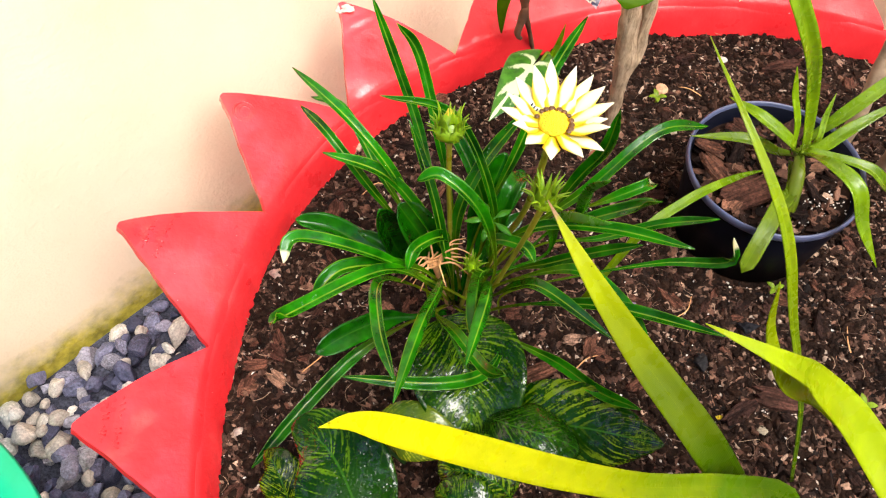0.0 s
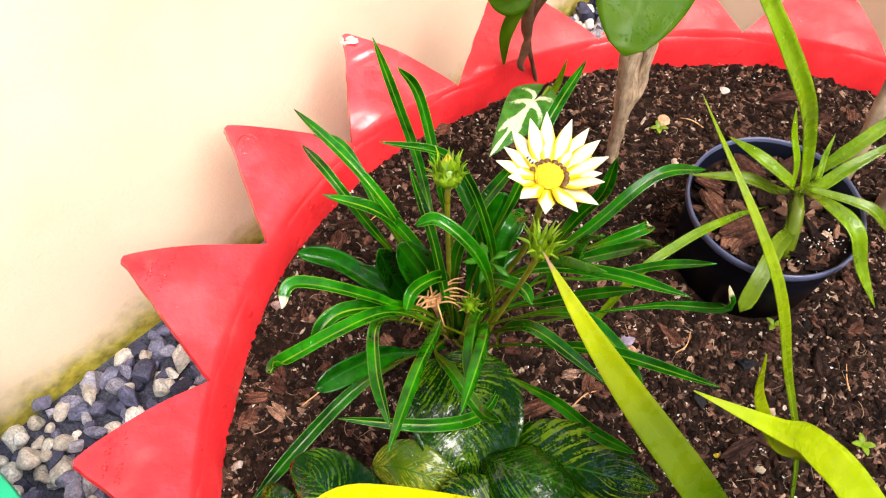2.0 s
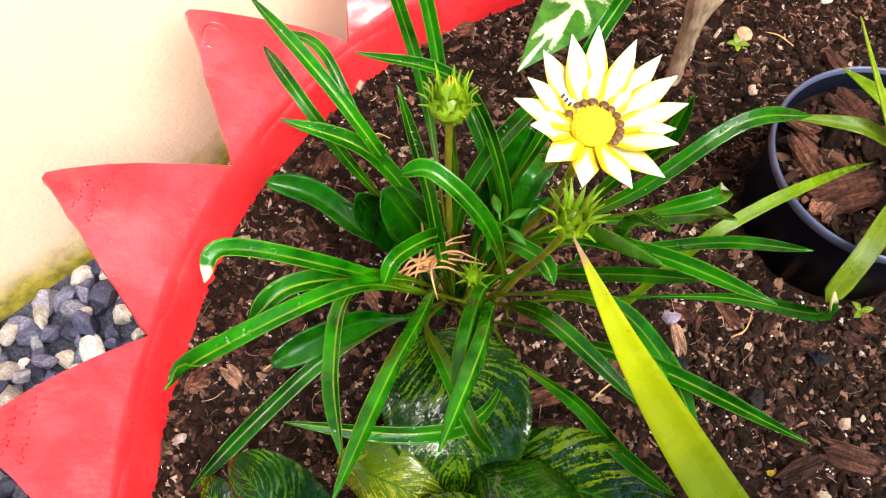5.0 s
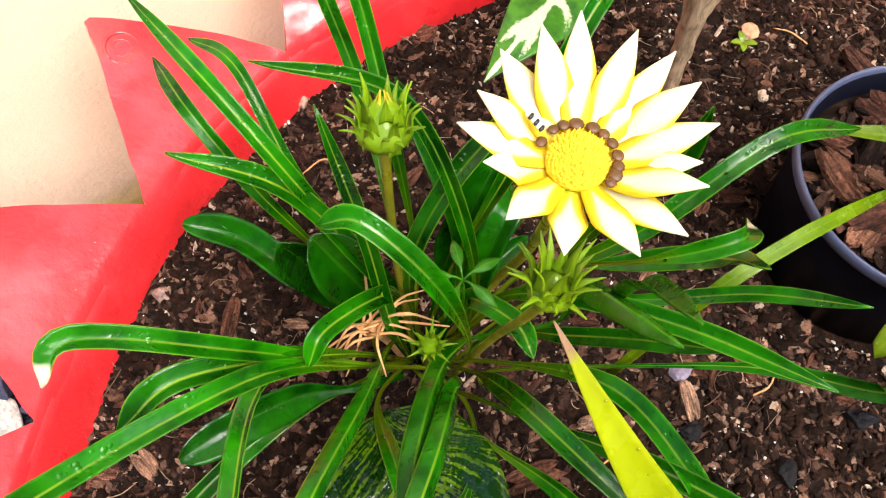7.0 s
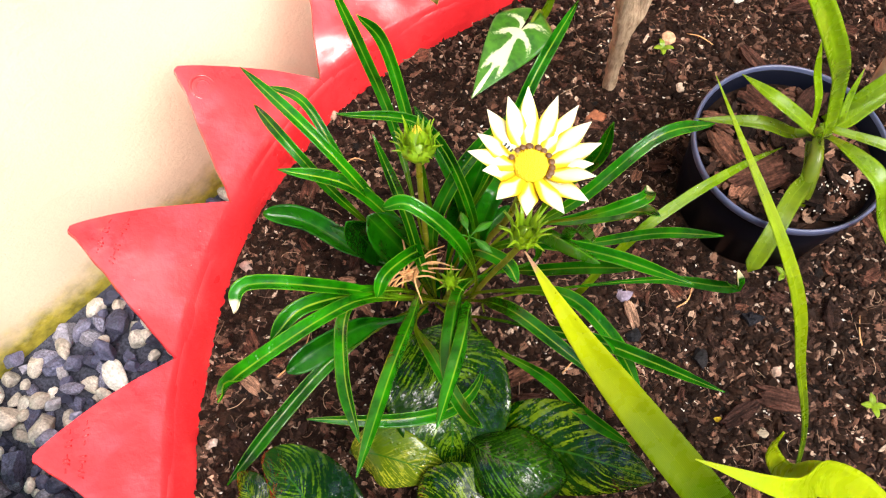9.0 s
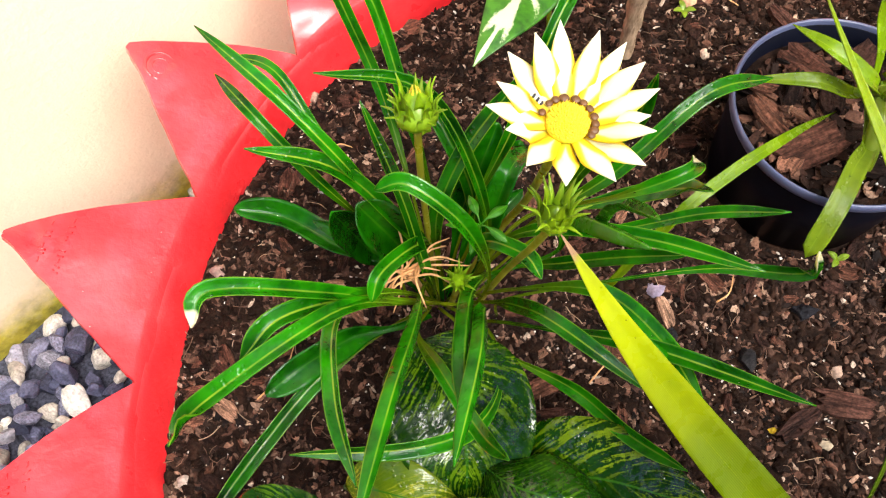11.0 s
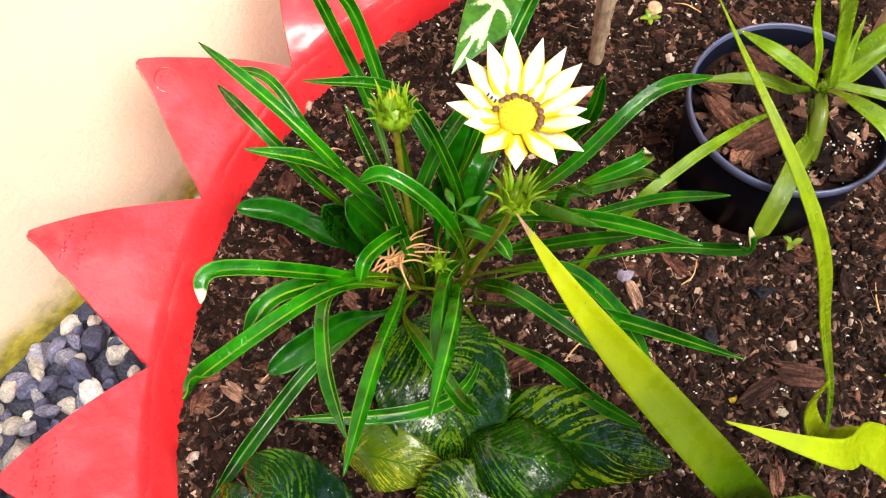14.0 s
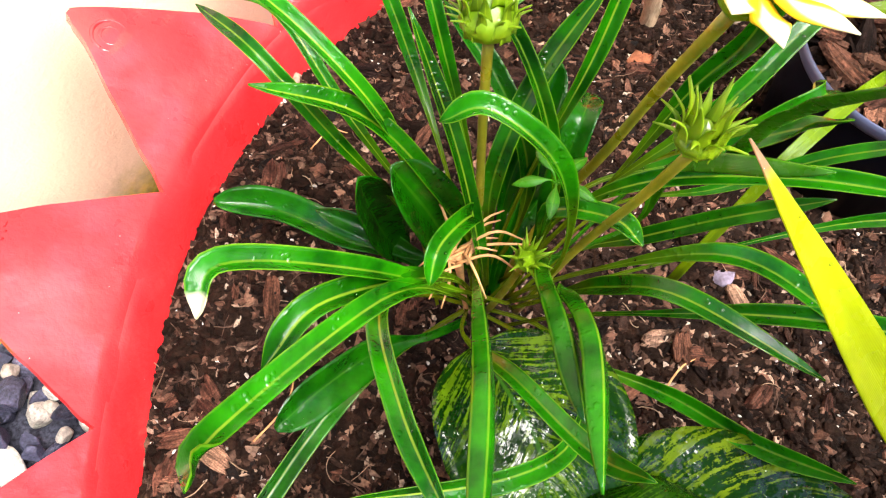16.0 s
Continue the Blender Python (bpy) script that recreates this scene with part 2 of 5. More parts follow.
BLADE_LOOK = dict(dark=(0.45, 0.54, 0.002), light=(0.55, 0.64, 0.003), rib=(0.50, 0.58, 0.003), rib_width=0.003, rough=0.3, trans=0.35, stripe=0.1, foot=(0.055, 0.155, 0.001), spec=0.3, coat=0.15, beads=0.35)
BLADE_SOFT = dict(BLADE_LOOK, dark=(0.29, 0.39, 0.002), light=(0.37, 0.47, 0.003), rib=(0.34, 0.44, 0.003))
BLADE = leaf_material("lime_strap_leaf", foot_end=0.3, **BLADE_SOFT)
BLADE_LOW = leaf_material("yellow_strap_leaf_dark_foot", foot_end=0.8, **dict(BLADE_LOOK, dark=(0.50, 0.50, 0.002), light=(0.60, 0.58, 0.003), rib=(0.55, 0.54, 0.003)))
BLADE_LONG = leaf_material("lime_strap_leaf_green_foot", foot_end=0.98, withered=(0.40, 0.25, 0.14), wither_from=0.985, **BLADE_LOOK)
GAZ_BROAD = leaf_material("broad_gazania_leaf", **dict(GAZ_LOOK, dark=(0.0007, 0.034, 0.0005), light=(0.011, 0.15, 0.001), rib=(0.03, 0.16, 0.003), rib_width=0.03, edge=None, foot=None, coat=0.4))
GAZ_YOUNG = leaf_material("young_gazania_leaf", (0.02, 0.14, 0.001), (0.05, 0.26, 0.003), (0.08, 0.28, 0.005), 0.06, 0.25, 0.25, spec=0.3)
BLADE_DARK = leaf_material("green_strap_leaf", (0.20, 0.33, 0.003), (0.33, 0.45, 0.004), (0.28, 0.40, 0.006), 0.05, 0.3, 0.3, stripe=0.2, foot=(0.06, 0.15, 0.003), foot_end=0.7)
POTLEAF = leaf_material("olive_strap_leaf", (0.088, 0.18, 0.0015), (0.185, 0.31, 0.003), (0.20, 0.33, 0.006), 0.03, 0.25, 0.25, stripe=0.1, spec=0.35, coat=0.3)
# darker copy of the olive leaf, with shade put into its colour
POTLEAF_SHADED = leaf_material("shaded_strap_leaf", (0.055, 0.105, 0.003), (0.12, 0.18, 0.006), (0.13, 0.20, 0.008), 0.04, 0.2, 0.2, stripe=0.3, spec=0.35, coat=0.3)
BROAD = leaf_material("broad_green_leaf", (0.045, 0.125, 0.001), (0.085, 0.165, 0.0015), (0.08, 0.16, 0.002), 0.02, 0.45, 0.35, spec=0.12, coat=0.03)


# ---- mesh helpers ----
def part(name, bm, mat, parent=None, label=""):
    """Links a bmesh as one mesh object, under a thing where one is given."""
    me = bpy.data.meshes.new(name)
    bm.to_mesh(me)
    bm.free()
    return mesh_part(name, me, mat, parent, label)


def mesh_part(name, me, mat, parent=None, label="", smooth=True):
    if mat is not None and not me.materials:
        me.materials.append(mat)
    if smooth:
        me.shade_smooth()
    ob = new(name, me)
    if parent is not None:
        ob.parent = parent
        ob.matrix_parent_inverse = parent.matrix_world.inverted()
    if label:
        tagged(ob, label)
    return ob


def thing(name, place=(0, 0, 0), label="", category="", group="", kind=""):
    ob = new(name)
    ob.location = place
    ob.empty_display_size = 0.02
    ob.matrix_world = Matrix.Translation(place)
    return tagged(ob, label, category, group, kind)


def from_lists(name, verts, faces, mat, parent=None, label="", smooth=True):
    me = bpy.data.meshes.new(name)
    me.from_pydata([tuple(v) for v in verts], [], faces)
    me.update()
    return mesh_part(name, me, mat, parent, label, smooth)


def spline(points, count):
    """Points of a smooth line through the given ones, evenly by parameter."""
    p = [Vector(q) for q in points]
    p = [2 * p[0] - p[1]] + p + [2 * p[-1] - p[-2]]
    out = []
    for i in range(count):
        s = i / (count - 1) * (len(p) - 3)
        k = min(int(s), len(p) - 4)
        f = s - k
        a, b, c, d = p[k : k + 4]
        out.append(0.5 * (2 * b + (c - a) * f + (2 * a - 5 * b + 4 * c - d) * f * f + (3 * b - a - 3 * c + d) * f**3))
    return out


DROP_SPOTS = {}


def strap_profile(s, neck=0.25, tip=0.75, base=0.3):
    """Width along a strap leaf: a narrow stalk that widens to the blade, and a pointed end."""
    a = base + (1 - base) * min(1, s / neck) ** 1.5 if s < neck else 1.0
    b = 1.0 if s < tip else max(0.02, 1 - ((s - tip) / (1 - tip)) ** 1.8)
    return a * b


def ribbon(name, points, width, mat, parent, profile=strap_profile, fold=0.25, roll=0.0, thick=0.0007, up=(0, 0, 1), count=22, wave=0.0, cols=6, label="", curl=0.0, seed=0, bend=1.3, notch=0.0, drops=0):
    """A leaf blade along a line: folded along the middle, with two sides and a rim."""
    line = spline(points, count)
    rows, uvs = [], []
    upv = Vector(up)
    last = None
    rng = random.Random(seed + len(name))
    ph = rng.uniform(0, 6)
    for i, p in enumerate(line):
        s = i / (count - 1)
        t = (line[min(i + 1, count - 1)] - line[max(i - 1, 0)]).normalized()
        side = t.cross(upv)
        if side.length < 0.15 and last is not None:
            side = last - t * last.dot(t)
        side.normalize()
        if last is not None and side.dot(last) < 0:
            side = -side
        last = side.copy()
        nor = side.cross(t).normalized()
        side = Matrix.Rotation(radians(roll + curl * s), 3, t) @ side
        nor = Matrix.Rotation(radians(roll + curl * s), 3, t) @ nor
        w = width * profile(s) / 2
        row = []
        for c in range(cols + 1):
            u = 2 * c / cols - 1
            lift = fold * w * (abs(u) ** bend - 0.35)
            lift += wave * w * math.sin(9 * s + ph + 1.5 * u) * abs(u)
            row.append(p + side * (u * w) + nor * lift + t * (notch * max(0.0, 1 - s / 0.4) * (1 - abs(u)) ** 1.2))
            uvs.append((c / cols, s))
        rows.append((row, nor))
    if drops:
        # places for beads of rain on the upper side
        for _ in range(drops):
            row, nor = rows[rng.randrange(int(count * 0.35), count - 1)]
            c = rng.randrange(1, cols)
            f = rng.random()
            DROP_SPOTS.setdefault(parent.name, []).append((row[c].lerp(row[c + 1], f), nor, rng.choice((0.0004, 0.0005, 0.0006, 0.0008))))
    k = cols + 1
    top = [v for row, _ in rows for v in row]
    low = [v - nor * thick for row, nor in rows for v in row]
    m = len(top)
    faces = []
    for i in range(count - 1):
        for c in range(cols):
            a = i * k + c
            faces.append((a, a + 1, a + k + 1, a + k))
            faces.append((m + a, m + a + k, m + a + k + 1, m + a + 1))
        a, b = i * k, i * k + cols
        faces.append((a, a + k, m + a + k, m + a))
        faces.append((b, m + b, m + b + k, b + k))
    for c in range(cols):
        a = (count - 1) * k + c
        faces.append((a, a + 1, m + a + 1, m + a))
        faces.append((c, m + c, m + c + 1, c + 1))
    me = bpy.data.meshes.new(name)
    me.from_pydata(top + low, [], faces)
    layer = me.uv_layers.new(name="UVMap")
    alluv = uvs + uvs
    flat = np.array([alluv[lp.vertex_index] for lp in me.loops], dtype=np.float32).ravel()
    layer.data.foreach_set("uv", flat)
    me.update()
    return mesh_part(name, me, mat, parent, label)


def tube(name, points, radii, mat, parent=None, sides=8, count=14, label="", rough=0.0):
    """A round stem along a line with its radius running through the given ones."""
    line = spline(points, count)
    verts, faces = [], []
    ref = Vector((0.3, 0.9, 0.2))
    for i, p in enumerate(line):
        s = i / (count - 1)
        t = (line[min(i + 1, count - 1)] - line[max(i - 1, 0)]).normalized()
        a = t.cross(ref).normalized()
        b = t.cross(a)
        f = s * (len(radii) - 1)
        j = min(int(f), len(radii) - 2)
        r = radii[j] + (radii[j + 1] - radii[j]) * (f - j)
        for q in range(sides):
            ang = 2 * math.pi * q / sides
            rr = r * (1 + rough * noise.noise(p * 60 + Vector((q, 0, 0))))
            verts.append(p + (a * math.cos(ang) + b * math.sin(ang)) * rr)
    for i in range(count - 1):
        for q in range(sides):
            a, b = i * sides + q, i * sides + (q + 1) % sides
            faces.append((a, b, b + sides, a + sides))
    faces.append(tuple(range(sides - 1, -1, -1)))
    faces.append(tuple(range((count - 1) * sides, count * sides)))
    return from_lists(name, verts, faces, mat, parent, label)


def lumpy(rng, size, flat=0.7, cuts=2, jag=0.25, facets=0):
    """Vertices and faces of one small stone or chip about its own centre."""
    bm = bmesh.new()
    bmesh.ops.create_icosphere(bm, subdivisions=cuts, radius=1.0)
    off = Vector((rng.uniform(0, 50), rng.uniform(0, 50), rng.uniform(0, 50)))
    sx, sy, sz = rng.uniform(0.8, 1.25), rng.uniform(0.7, 1.0), flat * rng.uniform(0.8, 1.15)
    for v in bm.verts:
        k = 1 + jag * 2 * noise.noise(v.co * 0.9 + off) + jag * 0.6 * noise.noise(v.co * 2.3 + off)
        v.co = Vector((v.co.x * sx, v.co.y * sy, v.co.z * sz)) * k * size
    for _ in range(facets):
        n = Vector((rng.gauss(0, 1), rng.gauss(0, 1), rng.gauss(0, 1))).normalized()
        d = size * rng.uniform(0.45, 0.8)
        for v in bm.verts:
            v.co -= n * max(0.0, v.co.dot(n) - d)
    verts = [v.co.copy() for v in bm.verts]
    faces = [tuple(v.index for v in f.verts) for f in bm.faces]
    bm.free()
    return verts, faces


# ---- the large structure ----
CX, CY, RIM = 0.527, 0.609, 0.516
GRAVEL_Z = -0.205


def wall_slab(name, a, b, top, label):
    """A wall whose seen face runs from a to b in plan, with its body to the left of that way."""
    a, b = Vector((*a, 0)), Vector((*b, 0))
    d = (b - a).normalized()
    n = Vector((-d.y, d.x, 0))
    bm = bmesh.new()
    bmesh.ops.create_grid(bm, x_segments=60, y_segments=60, size=0.5)
    # the face is slightly uneven
    length = (b - a).length
    for v in bm.verts:
        s, h = v.co.x + 0.5, v.co.y + 0.5
        p = a + d * (s * length) + Vector((0, 0, -0.3 + h * (top + 0.3)))
        v.co = p + n * (0.004 * noise.noise(p * 5))
    bm.normal_update()
    if sum((f.normal.dot(n) for f in bm.faces)) > 0:
        bmesh.ops.reverse_faces(bm, faces=bm.faces[:])
    edges = [e for e in bm.edges if e.is_boundary]
    ext = bmesh.ops.extrude_edge_only(bm, edges=edges)
    new_verts = [g for g in ext["geom"] if isinstance(g, bmesh.types.BMVert)]
    for v in new_verts:
        v.co += n * 0.15
    bmesh.ops.contextual_create(bm, geom=[e for e in bm.edges if e.is_boundary])
    return tagged(part(name, bm, STUCCO), label, "wall", kind="structure")


# two walls meet behind the planter
CORNER = (0.497, 1.542)
END = (CORNER[0] - 1.2 * math.cos(radians(46)), CORNER[1] - 1.2 * math.sin(radians(46)))
wall_slab("wall_left", END, CORNER, 2.4, "cream stucco wall with green algae above the gravel")
wall_slab("wall_return", (END[0] - 1.6 * math.sin(radians(46)), END[1] + 1.6 * math.cos(radians(46))), (END[0] - 0.152 * math.sin(radians(46)), END[1] + 0.152 * math.cos(radians(46))), 2.4, "cream stucco wall round the corner from the planter")
wall_slab("wall_right", CORNER, (CORNER[0] + 2.2 * math.cos(radians(-45)), CORNER[1] + 2.2 * math.sin(radians(-45))), 1.15, "low cream stucco wall behind the tyre planter")


# unseen wall, added to keep sky sheen off the far teeth
wall_slab("wall_back", (2.6, -1.35), (-2.4, -1.35), 2.4, "unseen cream stucco wall added to block sky light")
GRAVEL_SAND = random_coloured("grey_grit_under_gravel", [(0, (0.05, 0.052, 0.075)), (1, (0.07, 0.072, 0.1))], 0.9, 120, 0.004, spec=0.1, mottle=0.6)


def gravel_bed():
    rng = random.Random(5)
    bm = bmesh.new()
    bmesh.ops.create_grid(bm, x_segments=40, y_segments=40, size=0.5)
    for v in bm.verts:
        v.co = Vector((-0.9 + (v.co.x + 0.5) * 60 - 28, -28 + (v.co.y + 0.5) * 60, GRAVEL_Z - 0.018))
    ground = tagged(part("ground", bm, GRAVEL_SAND), "bed of grey and black gravel round the planter", "gravel", kind="structure")
    shapes = []
    for i in range(18):
        pale = i >= 12
        v, f = lumpy(rng, 0.95 if pale else 1.0, 0.8, 3, 0.12 if pale else 0.22, 5 if pale else 8)
        me = bpy.data.meshes.new("pebble")
        me.from_pydata(v, [], f)
        me.materials.append(PEBBLE_PALE if pale else PEBBLE)
        shapes.append((me, v, f, pale))
    # stones in the wedge between planter and left wall, one by one
    made = 0
    rest = {False: ([], []), True: ([], [])}
    spots = []
    d46 = Vector((math.cos(radians(46)), math.sin(radians(46))))
    n46 = Vector((d46.y, -d46.x))
    cor = Vector(CORNER)
    for _ in range(22000):
        x, y = rng.uniform(-0.75, 1.1), rng.uniform(0.15, 1.7)
        p = Vector((x, y))
        off = p - cor
        if off.dot(n46) < 0.012 or (x + y) > cor.x + cor.y - 0.012:
            continue
        if (p - Vector((CX, CY))).length < 0.50:
            continue
        r = rng.choice((0.009, 0.011, 0.013, 0.015, 0.019)) * 1.02
        near = [q for q in spots if (q[0] - x) ** 2 + (q[1] - y) ** 2 < (0.70 * (q[2] + r)) ** 2]
        if len(near) > 3 or any((q[0] - x) ** 2 + (q[1] - y) ** 2 < (0.40 * (q[2] + r)) ** 2 for q in near):
            continue
        lift = 0.0065 * len(near)
        spots.append((x, y, r))
        me, v, f, pale = shapes[rng.randrange(12, 18) if rng.random() < 0.36 else rng.randrange(12)]
        m = Matrix.LocRotScale((x, y, GRAVEL_Z - 0.008 + lift), Euler((rng.uniform(-0.7, 0.7), rng.uniform(-0.7, 0.7), rng.uniform(0, 6.3))), (r * rng.uniform(0.85, 1.3), r * rng.uniform(0.75, 1.05), r))
        near_view = -0.42 < x < 0.02 and 0.4 < y < 0.95 or (0.3 < x < 0.6 and 1.3 < y)
        if near_view and made < 300:
            ob = mesh_part("pebble", me, None, ground, smooth=pale)
            ob.matrix_world = m
            made += 1
        else:
            many_v, many_f = rest[pale]
            base = len(many_v)
            many_v += [m @ q for q in v]
            many_f += [tuple(i + base for i in g) for g in f]
    tagged(from_lists("gravel", *rest[False], PEBBLE_MANY, smooth=False), "loose angular blue-grey gravel stones", "gravel", kind="stuff")
    tagged(from_lists("gravel", *rest[True], PEBBLE_PALE_MANY), "loose rounded cream-white gravel stones", "gravel", kind="stuff")


gravel_bed()


def pressed_in(a):
    """How far the old tyre is pressed out of round at an angle, on its far side."""
    a = a % 360
    return 0.017 * max(0.0, min(1.0, (141 - a) / 16, (a - 5) / 30))


def soil_height(x, y):
    p = Vector((x, y, 0))
    return 0.006 * noise.noise(p * 7) + 0.003 * noise.noise(p * 30) - 0.002


def soil_bed():
    bm = bmesh.new()
    rings, segs = 150, 640
    grid = []
    for i in range(rings + 1):
        r = 0.532 * i / rings
        row = []
        for j in range(segs if i else 1):
            a = 2 * math.pi * j / segs
            q = r - pressed_in(math.degrees(a)) * i / rings
            x, y = CX + q * math.cos(a), CY + q * math.sin(a)
            z = soil_height(x, y) + 0.004 * min(1.0, (0.536 - r) / 0.05) * noise.noise(Vector((x, y, 3)) * 120)
            row.append(bm.verts.new((x, y, z)))
        grid.append(row)
    for j in range(segs):
        bm.faces.new((grid[0][0], grid[1][j], grid[1][(j + 1) % segs]))
    for i in range(1, rings):
        for j in range(segs):
            k = (j + 1) % segs
            bm.faces.new((grid[i][j], grid[i + 1][j], grid[i + 1][k], grid[i][k]))
    bm.normal_update()
    return tagged(part("soil", bm, SOIL), "dark wet potting soil with bark chips", "soil", kind="structure")


soil = soil_bed()

NOTCHES = [65.0, 84.3, 104.6, 126.2, 142.5, 159.4, 175.8, 193.0, 210.5, 228, 246, 264, 282, 300, 318, 336, 354, 372, 390, 408]


def rim_point(r, a, z):
    r -= pressed_in(a)
    return Vector((CX + r * math.cos(radians(a)), CY + r * math.sin(radians(a)), z))


def tyre_planter():
    """A tyre turned inside out: a band round the soil and the side wall cut into pointed teeth that lean outwards."""
    tyre = thing("tyre_planter", (CX, CY, GRAVEL_Z), "old tyre cut into pointed teeth and painted glossy red", "planter")
    # band: soil line, shoulder, and down outside to the gravel
    prof = [(0.514, -0.05), (0.5180, -0.008), (0.5205, 0.006), (0.5235, 0.020), (0.5262, 0.0312), (0.5295, 0.0378), (0.532, 0.0386), (0.535, 0.0372), (0.539, 0.031), (0.543, 0.0), (0.546, -0.05), (0.549, -0.10), (0.549, -0.16), (0.535, -0.225)]
    segs = 240
    verts, faces = [], []
    for j in range(segs):
        a = 360 * j / segs
        for r, z in prof:
            w = 0.0025 * noise.noise(Vector((a * 0.06, r * 10, z * 12)))
            verts.append(rim_point(r + w, a, z + w))
    k = len(prof)
    for j in range(segs):
        for i in range(k - 1):
            a, b = j * k + i, ((j + 1) % segs) * k + i
            faces.append((a, b, b + 1, a + 1))
    from_lists("band", verts, faces, RED, tyre)
    ends = NOTCHES
    for a0, a1 in zip(ends, ends[1:]):
        tooth(tyre, a0, a1)
    return tyre


TIPS = {74: (0.615, 0.09), 93: (0.615, 0.09), 114: (0.620, 0.09), 133: (0.630, 0.095), 150: (0.631, 0.087), 167: (0.636, 0.089), 184: (0.621, 0.075)}


BARE_RUBBER = random_coloured("bare_primer", [(0, (0.55, 0.45, 0.4)), (1, (0.7, 0.62, 0.55))], 0.8, 200, 0.001)


def tooth(tyre, a0, a1):
    rng = random.Random(int(a0 * 7))
    mid = (a0 + a1) / 2
    near = [TIPS[q] for q in TIPS if abs(q - mid) < 3]
    rt, zt = near[0] if near else (0.63, 0.09)
    skew = rng.uniform(-1.0, 1.0)
    rows, cols = 48, 14
    top = []
    r0, z0 = 0.5262, 0.0292
    for i in range(rows + 1):
        s = (i / rows) ** 1.5
        c = mid + skew * s * (1 - 0.2 * s)
        f = 1 - max(0.0, (s - 0.05) / 0.95)
        left, right = (c - a0) * f**0.93, (a1 - c) * f**1.22
        blunt = 0.22 * math.sqrt(s)
        r = r0 + (rt - r0) * s
        base = z0 + (zt - z0) * s**0.95 + 0.0105 * (1 - max(0.0, 1 - s / 0.085) ** 2) * (1 - s)
        for j in range(cols + 1):
            u = 2 * j / cols - 1
            a = c + (u * (left + blunt) if u < 0 else u * (right + blunt))
            p = rim_point(r, a, base)
            w = 0.0025 * noise.noise(p * 18) + 0.003 * s * (1 - s) * (1 - u * u)
            # moulded rings across the side wall
            w += 0.0005 * math.sin(s * 52 + 1.2 * noise.noise(p * 30)) * max(0.0, 1 - abs(s - 0.74) / 0.16) * (1 - u * u)
            jag = 0.0012 * noise.noise(p * 50) if abs(u) == 1 and 0.1 < s < 0.95 else 0
            top.append(rim_point(r + jag, a + jag * 90, base + w))
    low = [p + Vector((0, 0, -0.009)) + (Vector((CX, CY, p.z)) - p) * -0.006 for p in top]
    k, n = cols + 1, len(top)
    faces = []
    for i in range(rows):
        for j in range(cols):
            a = i * k + j
            faces.append((a, a + k, a + k + 1, a + 1))
            faces.append((n + a, n + a + 1, n + a + k + 1, n + a + k))
    # the cut edge has corners of its own, so that it stays crisp
    rim = [i * k for i in range(rows + 1)] + [rows * k + j for j in range(1, cols)] + [i * k + cols for i in range(rows, -1, -1)]
    verts = top + low
    for q in rim:
        verts += [top[q].copy(), low[q].copy()]
    for i in range(len(rim) - 1):
        a = 2 * n + 2 * i
        faces.append((a, a + 1, a + 3, a + 2))
    piece = from_lists("tooth", verts, faces, RED, tyre)

    def face_spot(s, u):
        i, j = int(s ** (1 / 1.5) * rows), int((u + 1) / 2 * cols)
        p = top[i * k + j]
        along = (top[(i + 1) * k + j] - p).normalized()
        across = (top[i * k + j + 1] - p).normalized()
        return p, along, across, across.cross(along).normalized()

    if abs(mid - 167) < 3 or abs(mid - 184) < 3:
        # rows of worn raised lettering, kept as plain bars
        for s, count in ((0.66, 9), (0.77, 7)):
            for q in range(count):
                p, al, ac, up = face_spot(s, -0.6 + 1.2 * q / (count - 1))
                up = up if up.z > 0 else -up
                bm = bmesh.new()
                bmesh.ops.create_cube(bm, size=1)
                wide, long = (0.0016, 0.0055) if q % 3 else (0.0045, 0.0016)
                for v in bm.verts:
                    c = v.co.copy()
                    k2 = 0.6 if c.z > 0 else 1.0
                    v.co = p + ac * c.x * wide * k2 + al * c.y * long * k2 + up * (c.z * 0.0014 + 0.0002)
                part("raised_mark", bm, RED, piece)
    if abs(mid - 133) < 3:
        # paint chipped off the very tip
        v, f = lumpy(random.Random(3), 0.0095, 0.28, 3, 0.45)
        tip = top[rows * k + cols // 2] * 0.93 + top[0 * k + cols // 2] * 0.07
        from_lists("chipped_tip", [q + tip + Vector((0, 0, 0.0005)) for q in v], f, BARE_RUBBER, piece, "bare whitish tip where the paint has chipped off")
    if abs(mid - 150) < 3:
        p, al, ac, up = face_spot(0.76, 0.0)
        up = up if up.z > 0 else -up
        for wide in (0.0065, 0.0118):
            pts = [p + (ac * math.cos(2 * math.pi * q / 16) + al * math.sin(2 * math.pi * q / 16)) * wide - up * 0.00138 for q in range(17)]
            tube("raised_ring", pts, [0.0015, 0.0015], RED, piece, 8, 40)
    return piece


tyre_planter()


# ---- potted plant ----
def lathe(name, prof, place, mat, parent=None, segs=64, label=""):
    verts, faces = [], []
    k = len(prof)
    for j in range(segs):
        a = 2 * math.pi * j / segs
        verts += [Vector((place[0] + r * math.cos(a), place[1] + r * math.sin(a), place[2] + z)) for r, z in prof]
    for j in range(segs):
        for i in range(k - 1):
            a, b = j * k + i, ((j + 1) % segs) * k + i
            faces.append((a, b, b + 1, a + 1))
    return from_lists(name, verts, faces, mat, parent, label)


